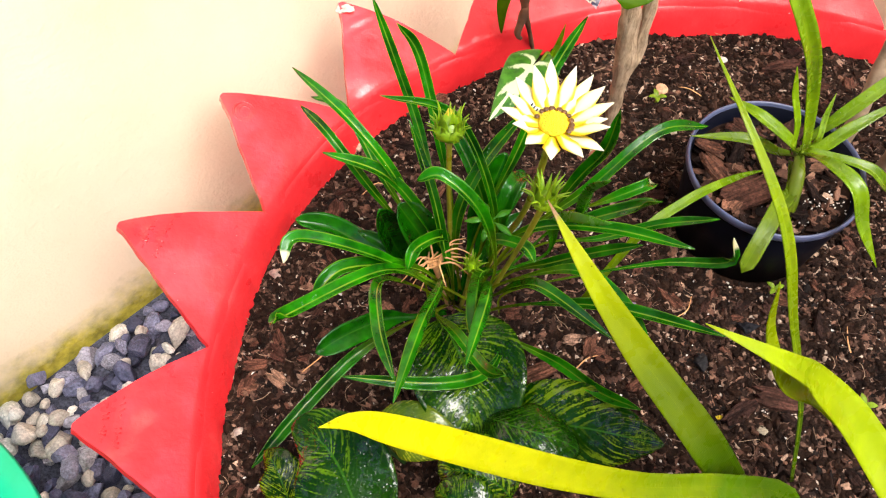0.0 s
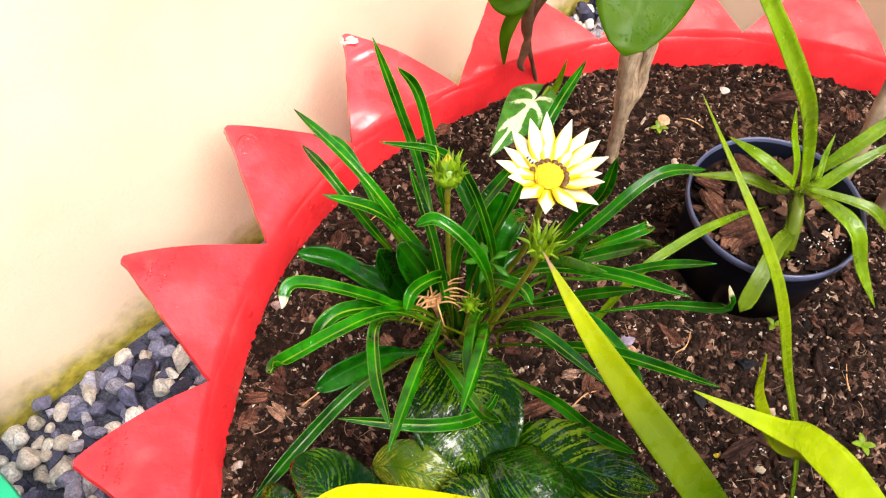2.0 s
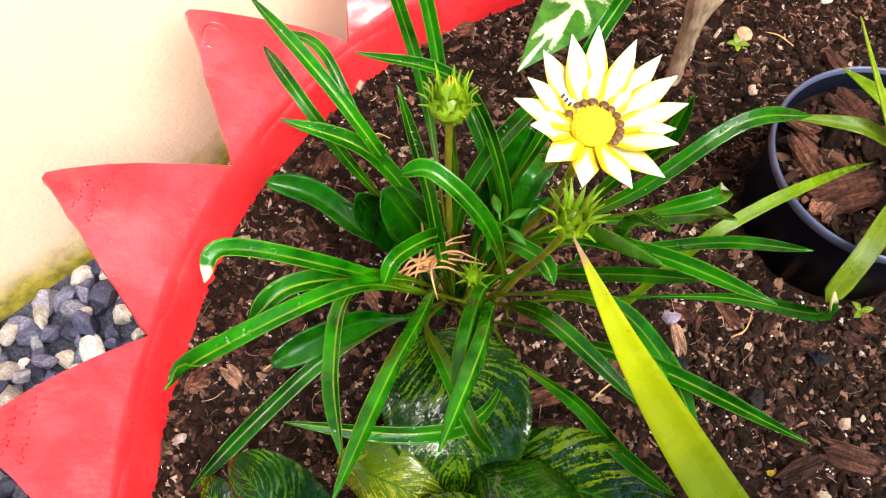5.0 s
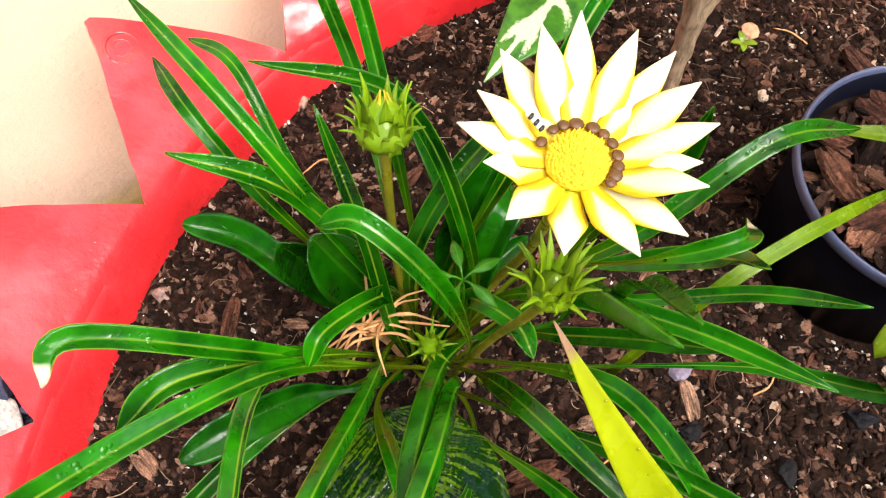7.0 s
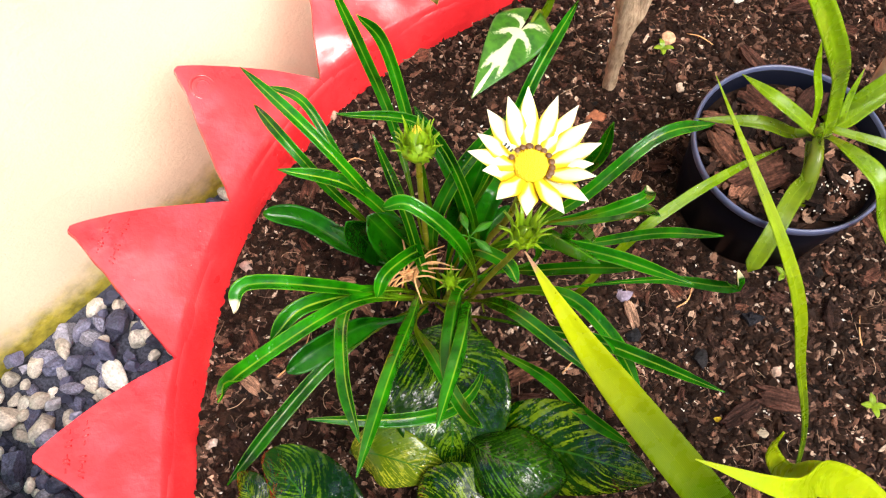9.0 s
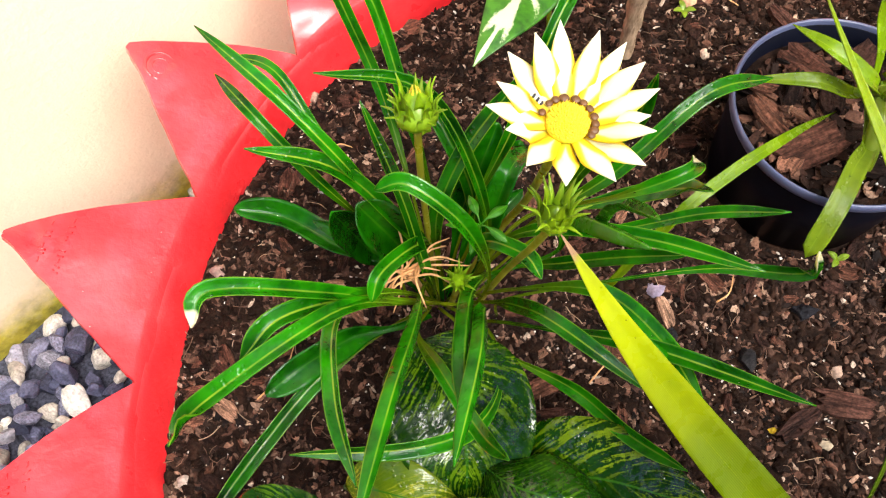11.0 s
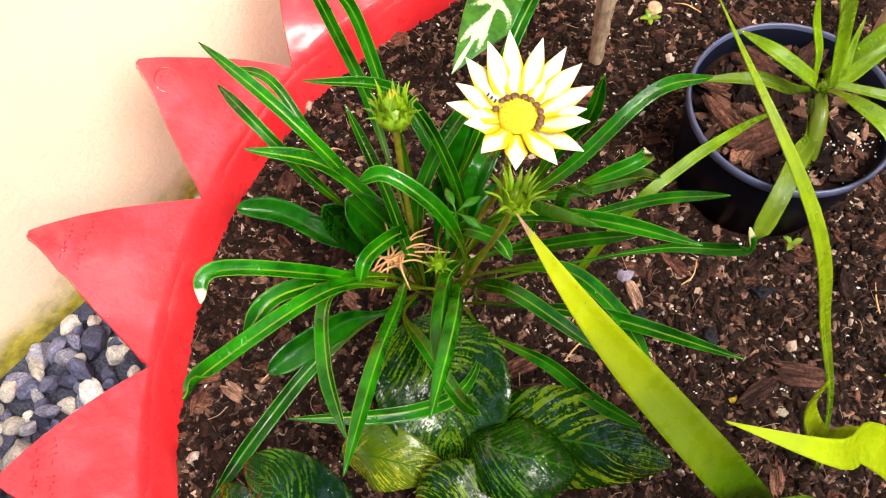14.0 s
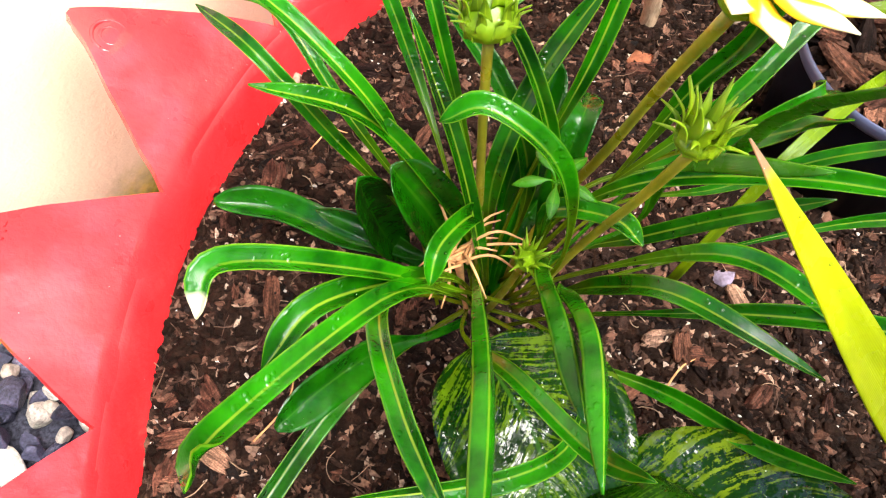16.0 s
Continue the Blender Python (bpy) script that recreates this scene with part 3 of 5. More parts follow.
PLASTIC, pn, pl, pb = material("dark_blue_plastic", 0.35)
pb.inputs["Base Color"].default_value = (0.065, 0.078, 0.145, 1)
# the same plastic for the body, its shade painted in as near black
PLASTIC_SHADED, qn, ql, qb = material("shaded_blue_plastic", 0.4, spec=0.3)
qb.inputs["Specular IOR Level"].default_value = 0.06
qb.inputs["Base Color"].default_value = (0.0035, 0.0042, 0.009, 1)
PX, PY, PZ, PR = 0.529, 0.813, 0.100, 0.0848
pot = thing("plant_pot", (PX, PY, 0), "dark blue plastic pot set into the soil", "plant pot")
lathe("body", [(0.0795, -0.010), (0.080, -0.03), (0.073, -0.10), (0.070, -0.10), (0.0765, -0.04), (0.0800, -0.0045), (0.0808, -0.0040)], (PX, PY, PZ), PLASTIC_SHADED, pot)
lathe("rim", [(0.0800, -0.0105), (0.0832, -0.010), (0.0846, -0.0075), (0.0848, -0.003), (0.084, -0.0004), (0.0828, 0), (0.0818, -0.001), (0.0810, -0.0045), (0.0800, -0.0105)], (PX, PY, PZ), PLASTIC, pot)


def teal_tyre():
    """A second, teal tyre beside the gravel, of which only the shoulder shows."""
    m, n, l, b = material("teal_painted_rubber", 0.35, spec=0.6)
    v = coords(n)
    l.new(ramp(n, l, noise_tex(n, l, v, 12, 4), [(0.3, (0.0, 0.30, 0.12)), (0.7, (0.0, 0.38, 0.19))]), b.inputs["Base Color"])
    bump(n, l, b, noise_tex(n, l, v, 50, 4), 0.2, 0.004)
    tyre = thing("tyre_planter", (-0.342, 0.318, GRAVEL_Z), "tyre painted glossy teal green, lying on the gravel", "planter")
    prof = [(0.165, -0.03), (0.190, 0.0), (0.215, 0.012), (0.225, 0.016), (0.260, 0.036), (0.298, 0.058), (0.300, 0.052), (0.262, 0.026), (0.225, 0.002), (0.215, -0.03), (0.222, -0.10), (0.220, -0.17), (0.205, -0.22)]
    lathe("band", prof, (-0.342, 0.318, 0.0), m, tyre, 160)
    return tyre


# ---- soil details ----
def splinter(rng):
    """One flat split of bark about its centre: an uneven slab with torn ends and ridges along the grain."""
    cols, rows = 5, 4
    wide, thick = rng.uniform(0.38, 0.75), rng.uniform(0.10, 0.2)
    ends = [(rng.uniform(-1.25, -0.7), rng.uniform(0.7, 1.25)) for _ in range(rows + 1)]
    ridge = [rng.uniform(-0.06, 0.06) for _ in range(rows + 1)]
    bend, twist = rng.uniform(-0.12, 0.12), rng.uniform(-0.15, 0.15)
    verts, faces = [], []
    for level in (1, 0):
        for r in range(rows + 1):
            v = 2 * r / rows - 1
            for c in range(cols + 1):
                x = ends[r][0] + (ends[r][1] - ends[r][0]) * c / cols
                taper = 1 - 0.35 * abs(2 * c / cols - 1) ** 2
                y = v * wide * taper + rng.uniform(-0.04, 0.04)
                z = bend * x * x + twist * x * v + (thick + ridge[r] if level else -thick)
                verts.append(Vector((x, y, z)))
    k, n = cols + 1, (cols + 1) * (rows + 1)
    for r in range(rows):
        for c in range(cols):
            a = r * k + c
            faces += [(a, a + 1, a + k + 1, a + k), (n + a, n + a + k, n + a + k + 1, n + a + 1)]
        a, b = r * k, r * k + cols
        faces += [(a, a + k, n + a + k, n + a), (b, n + b, n + b + k, b + k)]
    for c in range(cols):
        a, b = c, rows * k + c
        faces += [(a, n + a, n + a + 1, a + 1), (b, b + 1, n + b + 1, n + b)]
    return verts, faces


def bark_chip_meshes(rng, count):
    made = []
    for _ in range(count):
        v, f = splinter(rng)
        me = bpy.data.meshes.new("bark_chip")
        me.from_pydata(v, [], f)
        me.materials.append(CHIP)
        made.append(me)
    return made


def scatter_joined(name, parent, mat, count, sizes, flat, place, seed, subdiv=1, long=1.5, label=""):
    """Many small lumps joined into one mesh; place(rng) gives a point and a lift."""
    rng = random.Random(seed)
    kinds = []
    for _ in range(10):
        v, f = splinter(rng) if subdiv == 0 else lumpy(rng, 1.0, flat, subdiv, 0.35)
        kinds.append((np.array([tuple(q) for q in v]) * (rng.uniform(1, long), 1, 1), np.array(f)))
    vs, fs, base = [], [], 0
    for _ in range(count):
        p = place(rng)
        if p is None:
            continue
        r = rng.uniform(*sizes) * rng.uniform(0.6, 1.0)
        v, f = kinds[rng.randrange(10)]
        m = np.array(Euler((rng.gauss(0, 0.35), rng.gauss(0, 0.35), rng.uniform(0, 6.3))).to_matrix())
        vs.append(v * r @ m.T + np.array(p) + (0, 0, r * flat * 0.3))
        fs.append(f + base)
        base += len(v)
    vs, fs = np.concatenate(vs), np.concatenate(fs)
    me = bpy.data.meshes.new(name)
    me.from_pydata(vs.tolist(), [], fs.tolist())
    me.update()
    ob = mesh_part(name, me, mat, parent, label, smooth=False)
    return tagged(ob, kind="stuff")


def on_soil(rng):
    r, a = math.sqrt(rng.random()), rng.uniform(0, 2 * math.pi)
    r *= 0.519 - pressed_in(math.degrees(a))
    x, y = CX + r * math.cos(a), CY + r * math.sin(a)
    if (x - PX) ** 2 + (y - PY) ** 2 < 0.078**2:
        return None
    return (x, y, soil_height(x, y))


def on_near_soil(rng):
    while True:
        p = on_soil(rng)
        if p is None or (p[0] < 0.74 and p[1] > 0.47):
            return p


def in_pot(rng):
    r, a = 0.071 * math.sqrt(rng.random()), rng.uniform(0, 2 * math.pi)
    return (PX + r * math.cos(a), PY + r * math.sin(a), 0.080 + rng.uniform(0, 0.004))


def soil_details():
    rng = random.Random(21)
    chips = bark_chip_meshes(rng, 12)
    for i in range(300):
        while True:
            p = on_soil(rng)
            if p and 0.0 < p[0] < 0.75 and p[1] > 0.5:
                break
        r = rng.choice((0.004, 0.005, 0.006, 0.007, 0.008, 0.010, 0.013))
        ob = mesh_part("bark_chip", rng.choice(chips), None, soil, smooth=False)
        ob.matrix_world = Matrix.LocRotScale((p[0], p[1], p[2] + 0.0015), Euler((rng.gauss(0, 0.25), rng.gauss(0, 0.25), rng.uniform(0, 6.3))), (r, r, r))
    scatter_joined("bark_litter", None, CHIP_MANY, 44000, (0.0007, 0.0036), 0.40, on_near_soil, 31, 1, 4.0, label="crumbled dark bark litter covering the soil")
    scatter_joined("soil_crumbs", None, SOIL, 6000, (0.0016, 0.0060), 0.75, on_near_soil, 35, 2, 1.3, label="dark wet crumbs of potting soil")
    scatter_joined("bark_flakes", None, FLAKE, 6000, (0.0022, 0.0068), 0.30, on_near_soil, 33, 0, 1.5, label="loose flat bark flakes lying over the soil")
    # perlite, with extra white specks that stand in for glints on wet soil
    scatter_joined("white_grit", None, GRIT, 5200, (0.0004, 0.0019), 0.7, on_soil, 32, 1, 1.2, label="white perlite grit and specks painted as wet glints over the soil")
    fibres()


def fibres():
    """Fine roots and straws that lie over the litter."""
    rng = random.Random(57)
    verts, faces = [], []
    for _ in range(800):
        p = on_near_soil(rng)
        if p is None:
            continue
        q = Vector(p) + Vector((0, 0, 0.0035))
        a, r, ln = rng.uniform(0, 6.28), rng.uniform(0.00016, 0.0004), rng.uniform(0.006, 0.026)
        turn, steps = rng.gauss(0, 0.25), 7
        for i in range(steps):
            d = Vector((math.cos(a), math.sin(a), 0))
            n = Vector((-d.y, d.x, 0))
            verts += [q + n * r, q + Vector((0, 0, r * 1.4)), q - n * r]
            if i:
                b = len(verts) - 6
                faces += [(b, b + 3, b + 4, b + 1), (b + 1, b + 4, b + 5, b + 2), (b + 2, b + 5, b + 3, b)]
            q = q + d * (ln / steps) + Vector((0, 0, rng.gauss(0, 0.0006)))
            a += turn + rng.gauss(0, 0.12)
    tagged(from_lists("root_fibres", verts, faces, FIBRE), "fine pale root fibres lying over the bark litter", "roots", kind="stuff")


soil_details()


def singled(name, x, y, size, colour, label, flat=0.5, seed=1, z=None, jag=0.3, facets=8):
    """One stone or piece lying on the soil."""
    v, f = lumpy(random.Random(seed), size, flat, 3, jag, facets)
    m, n, l, b = material(name, 0.7, spec=0.2)
    l.new(varied(n, l, colour, coords(n), 0.4, 250), b.inputs["Base Color"])
    bump(n, l, b, noise_tex(n, l, coords(n), 380, 5, 0.7), 0.9, 0.002)
    ob = from_lists(name, v, f, m, smooth=jag < 0.4)
    ob.location = (x, y, (soil_height(x, y) if z is None else z) + size * flat * 0.55)
    return tagged(ob, label, name.replace("_", " "))


singled("pebble", 0.557, 1.060, 0.007, (0.5, 0.47, 0.43), "small white pebble lying on the soil", 0.6, 3)
singled("shell", 0.394, 0.713, 0.009, (0.24, 0.20, 0.27), "pale lilac shell fragment lying on the soil", 0.35, 4)
singled("pebble", 0.022, 0.583, 0.006, (0.38, 0.31, 0.26), "pale pebble lying beside the red tyre", 0.6, 5)
singled("pebble", 0.111, 0.920, 0.008, (0.42, 0.27, 0.2), "brown pebble resting against the red tyre", 0.6, 6)
singled("pebble", 0.037, 0.746, 0.007, (0.30, 0.20, 0.17), "pinkish pebble lying beside the red tyre", 0.6, 7)
singled("seed", 0.463, 0.597, 0.004, (0.7, 0.5, 0.03), "small yellow seed lying on the soil", 0.7, 8)
singled("charcoal", 0.506, 0.688, 0.0125, (0.007, 0.007, 0.010), "black lump of charcoal lying on the soil", 0.6, 9, jag=0.5, facets=14)
singled("charcoal", 0.399, 0.675, 0.0100, (0.010, 0.010, 0.012), "small dark lump of charcoal among bark chips", 0.6, 19, jag=0.5, facets=14)
singled("charcoal", 0.455, 0.652, 0.0115, (0.012, 0.011, 0.012), "sooty lump of charcoal beside a green leaf", 0.6, 29, jag=0.5, facets=14)
singled("pebble", 0.521, 0.638, 0.0070, (0.36, 0.25, 0.19), "pale cream pebble lying on the soil", 0.45, 23)
singled("pebble", 0.500, 0.585, 0.0058, (0.33, 0.27, 0.19), "pale yellowish pebble lying on the soil", 0.45, 24)
big_chips = bark_chip_meshes(random.Random(9), 6)


BARK_DARK = random_coloured("dark_bark", [(0, (0.030, 0.014, 0.011)), (1, (0.07, 0.031, 0.022))], 0.6, 3.2, 0.006, spec=0.1, mottle=0.5, grain=True)
BARK_RED = random_coloured("reddish_bark", [(0, (0.085, 0.036, 0.022)), (1, (0.14, 0.060, 0.038))], 0.6, 3.2, 0.006, spec=0.1, mottle=0.5, grain=True)
BARK_TAN = random_coloured("tan_bark", [(0, (0.27, 0.15, 0.095)), (1, (0.36, 0.21, 0.14))], 0.6, 3.2, 0.006, spec=0.1, mottle=0.4, grain=True)


def bark_piece(x, y, r, turn, kind, label):
    me = big_chips[kind].copy()
    me.materials.clear()
    me.materials.append(BARK_TAN if "tan " in label else BARK_RED if "reddish" in label else BARK_DARK)
    ob = mesh_part("bark_piece", me, None, smooth=False)
    ob.matrix_world = Matrix.LocRotScale((x, y, soil_height(x, y) + 0.003 + r * 0.12), Euler((0.10, -0.08, turn)), (r, r * 0.85, r))
    tagged(ob, label, "bark", "bark pieces")


bark_piece(0.297, 0.640, 0.017, 0.4, 0, "flat reddish-brown bark piece lying on the soil")
bark_piece(0.518, 0.612, 0.020, -0.3, 1, "dark flat bark piece lying on the soil")
bark_piece(0.480, 0.600, 0.016, 0.5, 2, "dark splintered bark piece lying on the soil")
bark_piece(0.350, 0.668, 0.010, 1.3, 3, "small reddish bark piece lying on the soil")
bark_piece(0.398, 0.695, 0.012, 1.8, 4, "tan bark splinter lying on the soil")
bark_piece(0.030, 0.648, 0.011, 0.05, 1, "long reddish bark splinter lying beside the tyre")
bark_piece(0.053, 0.633, 0.010, -0.7, 3, "tan bark splinter lying on the soil")
bark_piece(0.089, 0.734, 0.013, 1.5, 4, "blocky reddish bark piece lying on the soil")
bark_piece(0.134, 0.732, 0.008, 0.0, 0, "small tan bark piece lying on the soil")
bark_piece(0.203, 0.852, 0.010, 0.9, 2, "small reddish bark piece lying on the soil")
bark_piece(0.625, 1.045, 0.022, 0.1, 5, "broad brown bark piece lying beside the tyre")
bark_piece(0.560, 0.975, 0.018, 2.1, 2, "dark flat bark piece lying on the soil")
singled("dry_leaf", 0.388, 0.913, 0.012, (0.28, 0.10, 0.05), "dry brown leaf lying on the soil", 0.2, 14)
singled("pebble", 0.477, 0.947, 0.006, (0.55, 0.42, 0.32), "tan pebble lying on the soil", 0.6, 15)
teal_tyre()

# pot filling
lathe("soil", [(0.0, 0.080), (0.03, 0.0805), (0.06, 0.079), (0.0785, 0.078)], (PX, PY, 0), SOIL, pot)
scatter_joined("bark_litter", pot, FLAKE, 420, (0.003, 0.008), 0.35, in_pot, 41, 0, 1.3)
scatter_joined("white_grit", pot, GRIT, 110, (0.0005, 0.0014), 0.7, lambda r: (PX + 0.03 + r.gauss(0, 0.016), PY - 0.035 + r.gauss(0, 0.014), 0.084), 42, 1, 1.2)
pot_chips = bark_chip_meshes(random.Random(77), 5)


def pot_chip(x, y, r, turn, tilt):
    ob = mesh_part("bark_chip", pot_chips[int(turn) % 5], None, pot, smooth=False)
    ob.matrix_world = Matrix.LocRotScale((PX + x, PY + y, 0.086), Euler((tilt, -tilt, turn)), (r, r, r * 1.1))


for args in [(-0.052, 0.005, 0.019, 2.2, 0.25), (-0.03, -0.025, 0.023, 0.3, 0.15), (-0.028, 0.025, 0.016, 1.1, 0.3), (-0.045, -0.035, 0.013, 4.0, 0.2), (-0.015, 0.05, 0.018, 5.2, 0.2), (0.01, -0.045, 0.014, 3.1, 0.2), (0.035, -0.02, 0.011, 1.9, 0.2), (0.03, 0.05, 0.016, 0.8, 0.2), (-0.055, 0.035, 0.014, 2.9, 0.2), (0.0, 0.02, 0.015, 4.4, 0.1)]:
    pot_chip(*args)

# ---- plant in the pot ----
STEM = leaf_material("green_stem", (0.11, 0.18, 0.003), (0.21, 0.29, 0.006), (0.2, 0.28, 0.01), 0.2, 0.4, 0.1)
pot_plant = thing("potted_plant", (0.537, 0.771, 0.064), "young plant with arching olive-green strap leaves in a pot", "plant")
tube("stem", [(0.537, 0.771, 0.062), (0.533, 0.768, 0.09), (0.537, 0.788, 0.115), (0.543, 0.814, 0.121)], [0.0065, 0.007, 0.0065, 0.0035], STEM, pot_plant)


def pot_leaf(width, *points, up=(0, -0.3, 1), tip=0.6, mat=POTLEAF):
    ribbon("leaf", points, width * 0.92, mat, pot_plant, lambda s: strap_profile(s, 0.4, tip, 0.5), 0.45, up=up, seed=int(width * 1e5) + len(points), drops=8)


pot_leaf(0.0148, (0.544, 0.816, 0.117), (0.516, 0.772, 0.172), (0.486, 0.759, 0.251), (0.445, 0.731, 0.329), (0.388, 0.729, 0.413), (0.325, 0.735, 0.490), up=(0.5, -1, 0.3))
pot_leaf(0.008, (0.539, 0.816, 0.116), (0.535, 0.827, 0.144), (0.525, 0.837, 0.170), (0.518, 0.843, 0.198))
pot_leaf(0.013, (0.539, 0.811, 0.116), (0.522, 0.797, 0.148), (0.489, 0.810, 0.170), (0.468, 0.839, 0.165))
pot_leaf(0.0125, (0.539, 0.815, 0.113), (0.512, 0.804, 0.132), (0.481, 0.804, 0.148), (0.434, 0.814, 0.140))
pot_leaf(0.0165, (0.539, 0.809, 0.110), (0.531, 0.776, 0.106), (0.512, 0.754, 0.115), (0.493, 0.726, 0.111), (0.476, 0.700, 0.085), tip=0.93, mat=POTLEAF_SHADED)
pot_leaf(0.017, (0.544, 0.812, 0.119), (0.546, 0.775, 0.150), (0.562, 0.745, 0.152), (0.575, 0.727, 0.122), (0.596, 0.703, 0.090))
pot_leaf(0.014, (0.548, 0.822, 0.122), (0.568, 0.825, 0.150), (0.600, 0.837, 0.180), (0.650, 0.862, 0.215))
pot_leaf(0.014, (0.546, 0.817, 0.119), (0.572, 0.828, 0.107), (0.609, 0.852, 0.108), (0.666, 0.876, 0.129))
pot_leaf(0.014, (0.552, 0.817, 0.118), (0.604, 0.795, 0.117), (0.633, 0.786, 0.095), (0.671, 0.803, 0.077))
pot_leaf(0.006, (0.548, 0.820, 0.119), (0.553, 0.812, 0.136), (0.556, 0.824, 0.153), (0.562, 0.837, 0.172))

# ---- strap-leaved plants ----
strap_plant = thing("strap_leaf_plant", (0.50, 0.52, 0.0), "plant with long lime-green strap leaves rooted in the soil", "plant")


def strap(parent, width, mat, *points, label="", fold=0.3, tip=0.35, neck=0.1, base=0.85):
    ribbon("leaf", points, width, mat, parent, lambda s: strap_profile(s, neck, tip, base), fold, up=(0, -0.4, 1), count=30, seed=int(width * 1e5), label=label, drops=9)


strap(strap_plant, 0.0285, BLADE_LONG, (0.470, 0.490, 0.0), (0.440, 0.503, 0.062), (0.393, 0.527, 0.140), (0.344, 0.570, 0.190), (0.306, 0.602, 0.238), (0.274, 0.638, 0.278))
strap(strap_plant, 0.0180, BLADE_LOW, (0.498, 0.462, 0.0), (0.472, 0.500, 0.080), (0.412, 0.497, 0.130), (0.338, 0.482, 0.184), (0.275, 0.472, 0.247), (0.225, 0.466, 0.303), (0.186, 0.458, 0.358), (0.171, 0.454, 0.379), (0.16, 0.447, 0.392), tip=0.52)
strap(strap_plant, 0.0088, BLADE_DARK, (0.513, 0.537, 0.0), (0.485, 0.565, 0.109), (0.447, 0.588, 0.206), (0.409, 0.612, 0.301), (0.360, 0.687, 0.370), neck=0.62, base=0.4, tip=0.62)
front_strap = thing("strap_leaf_plant", (0.545, 0.37, 0.0), "plant with bright yellow-green strap leaves beside the camera", "plant")
tagged(front_strap, "plant with bright yellow-green arching strap leaves")
strap(front_strap, 0.027, BLADE, (0.545, 0.37, 0.0), (0.535, 0.405, 0.09), (0.505, 0.455, 0.170), (0.460, 0.502, 0.225), (0.416, 0.514, 0.274), (0.378, 0.503, 0.325), (0.331, 0.513, 0.349))
strap(front_strap, 0.0125, BLADE, (0.479, 0.49, 0.205), (0.438, 0.520, 0.232), (0.401, 0.517, 0.268), (0.371, 0.519, 0.326), (0.356, 0.518, 0.379))

# ---- calathea ----
def calathea_material(name, field, pale_stops):
    m, n, l, b = material(name, 0.2, spec=0.1)
    uv = coords(n, "UV")
    sep = n.new("ShaderNodeSeparateXYZ")
    l.new(uv, sep.inputs[0])
    v = coords(n)
    across = maths(n, l, "ABSOLUTE", maths(n, l, "SUBTRACT", sep.outputs[0], 0.5))
    wob = maths(n, l, "MULTIPLY", noise_tex(n, l, v, 30, 3, 0.6), 0.10)
    ph = maths(n, l, "ADD", maths(n, l, "SUBTRACT", sep.outputs[1], maths(n, l, "MULTIPLY", across, 0.75)), wob)
    # broken pale streaks that follow the side veins
    rnd = n.new("ShaderNodeObjectInfo").outputs["Random"]
    comb = n.new("ShaderNodeCombineXYZ")
    l.new(maths(n, l, "MULTIPLY", ph, 38.0), comb.inputs[0])
    l.new(maths(n, l, "MULTIPLY", across, 4.0), comb.inputs[1])
    l.new(maths(n, l, "MULTIPLY", rnd, 40.0), comb.inputs[2])
    stripes = noise_tex(n, l, comb.outputs[0], 1.0, 2, 0.5)
    fleck = noise_tex(n, l, v, 420, 3, 0.65)
    both = maths(n, l, "ADD", stripes, maths(n, l, "MULTIPLY", maths(n, l, "SUBTRACT", fleck, 0.5), 0.55))
    mask = ramp(n, l, both, [(0.50, grey(0)), (0.60, grey(1))])
    patch = ramp(n, l, noise_tex(n, l, v, 24, 3), [(0.38, grey(0.05)), (0.60, grey(1))])
    mask = mix(n, l, 1.0, mask, patch, "MULTIPLY")
    col = ramp(n, l, noise_tex(n, l, v, 22, 3), field)
    pale = ramp(n, l, rnd, pale_stops)
    col = mix(n, l, mask, col, pale)
    rib = ramp(n, l, across, [(0.006, grey(1)), (0.016, grey(0))])
    col = mix(n, l, rib, col, (0.02, 0.08, 0.004))
    l.new(col, b.inputs["Base Color"])
    l.new(ramp(n, l, noise_tex(n, l, v, 80, 3), [(0.35, grey(0.12)), (0.7, grey(0.3))]), b.inputs["Roughness"])
    film = ramp(n, l, noise_tex(n, l, v, 26, 4, 0.65), [(0.42, grey(0.0)), (0.52, grey(1.0))])
    broken = ramp(n, l, noise_tex(n, l, v, 170, 4, 0.7), [(0.46, grey(0.0)), (0.54, grey(1.0))])
    l.new(mix(n, l, 1.0, film, broken, "MULTIPLY"), b.inputs["Coat Weight"])
    b.inputs["Coat Roughness"].default_value = 0.05
    # beads of rain over the ribs
    vor = n.new("ShaderNodeTexVoronoi")
    vor.inputs["Scale"].default_value = 260.0
    l.new(v, vor.inputs["Vector"])
    bead = ramp(n, l, vor.outputs["Distance"], [(0.0, grey(1)), (0.3, grey(0.6)), (0.42, grey(0))])
    wet = ramp(n, l, noise_tex(n, l, v, 40, 3), [(0.48, grey(0)), (0.58, grey(1))])
    hgt = maths(n, l, "ADD", maths(n, l, "MULTIPLY", stripes, 0.25), noise_tex(n, l, v, 60, 3))
    bump(n, l, b, maths(n, l, "ADD", hgt, maths(n, l, "MULTIPLY", mix(n, l, 1.0, bead, wet, "MULTIPLY"), 0.5)), 0.45, 0.003)
    l.new(b.inputs["Normal"].links[0].from_socket, b.inputs["Coat Normal"])
    return m


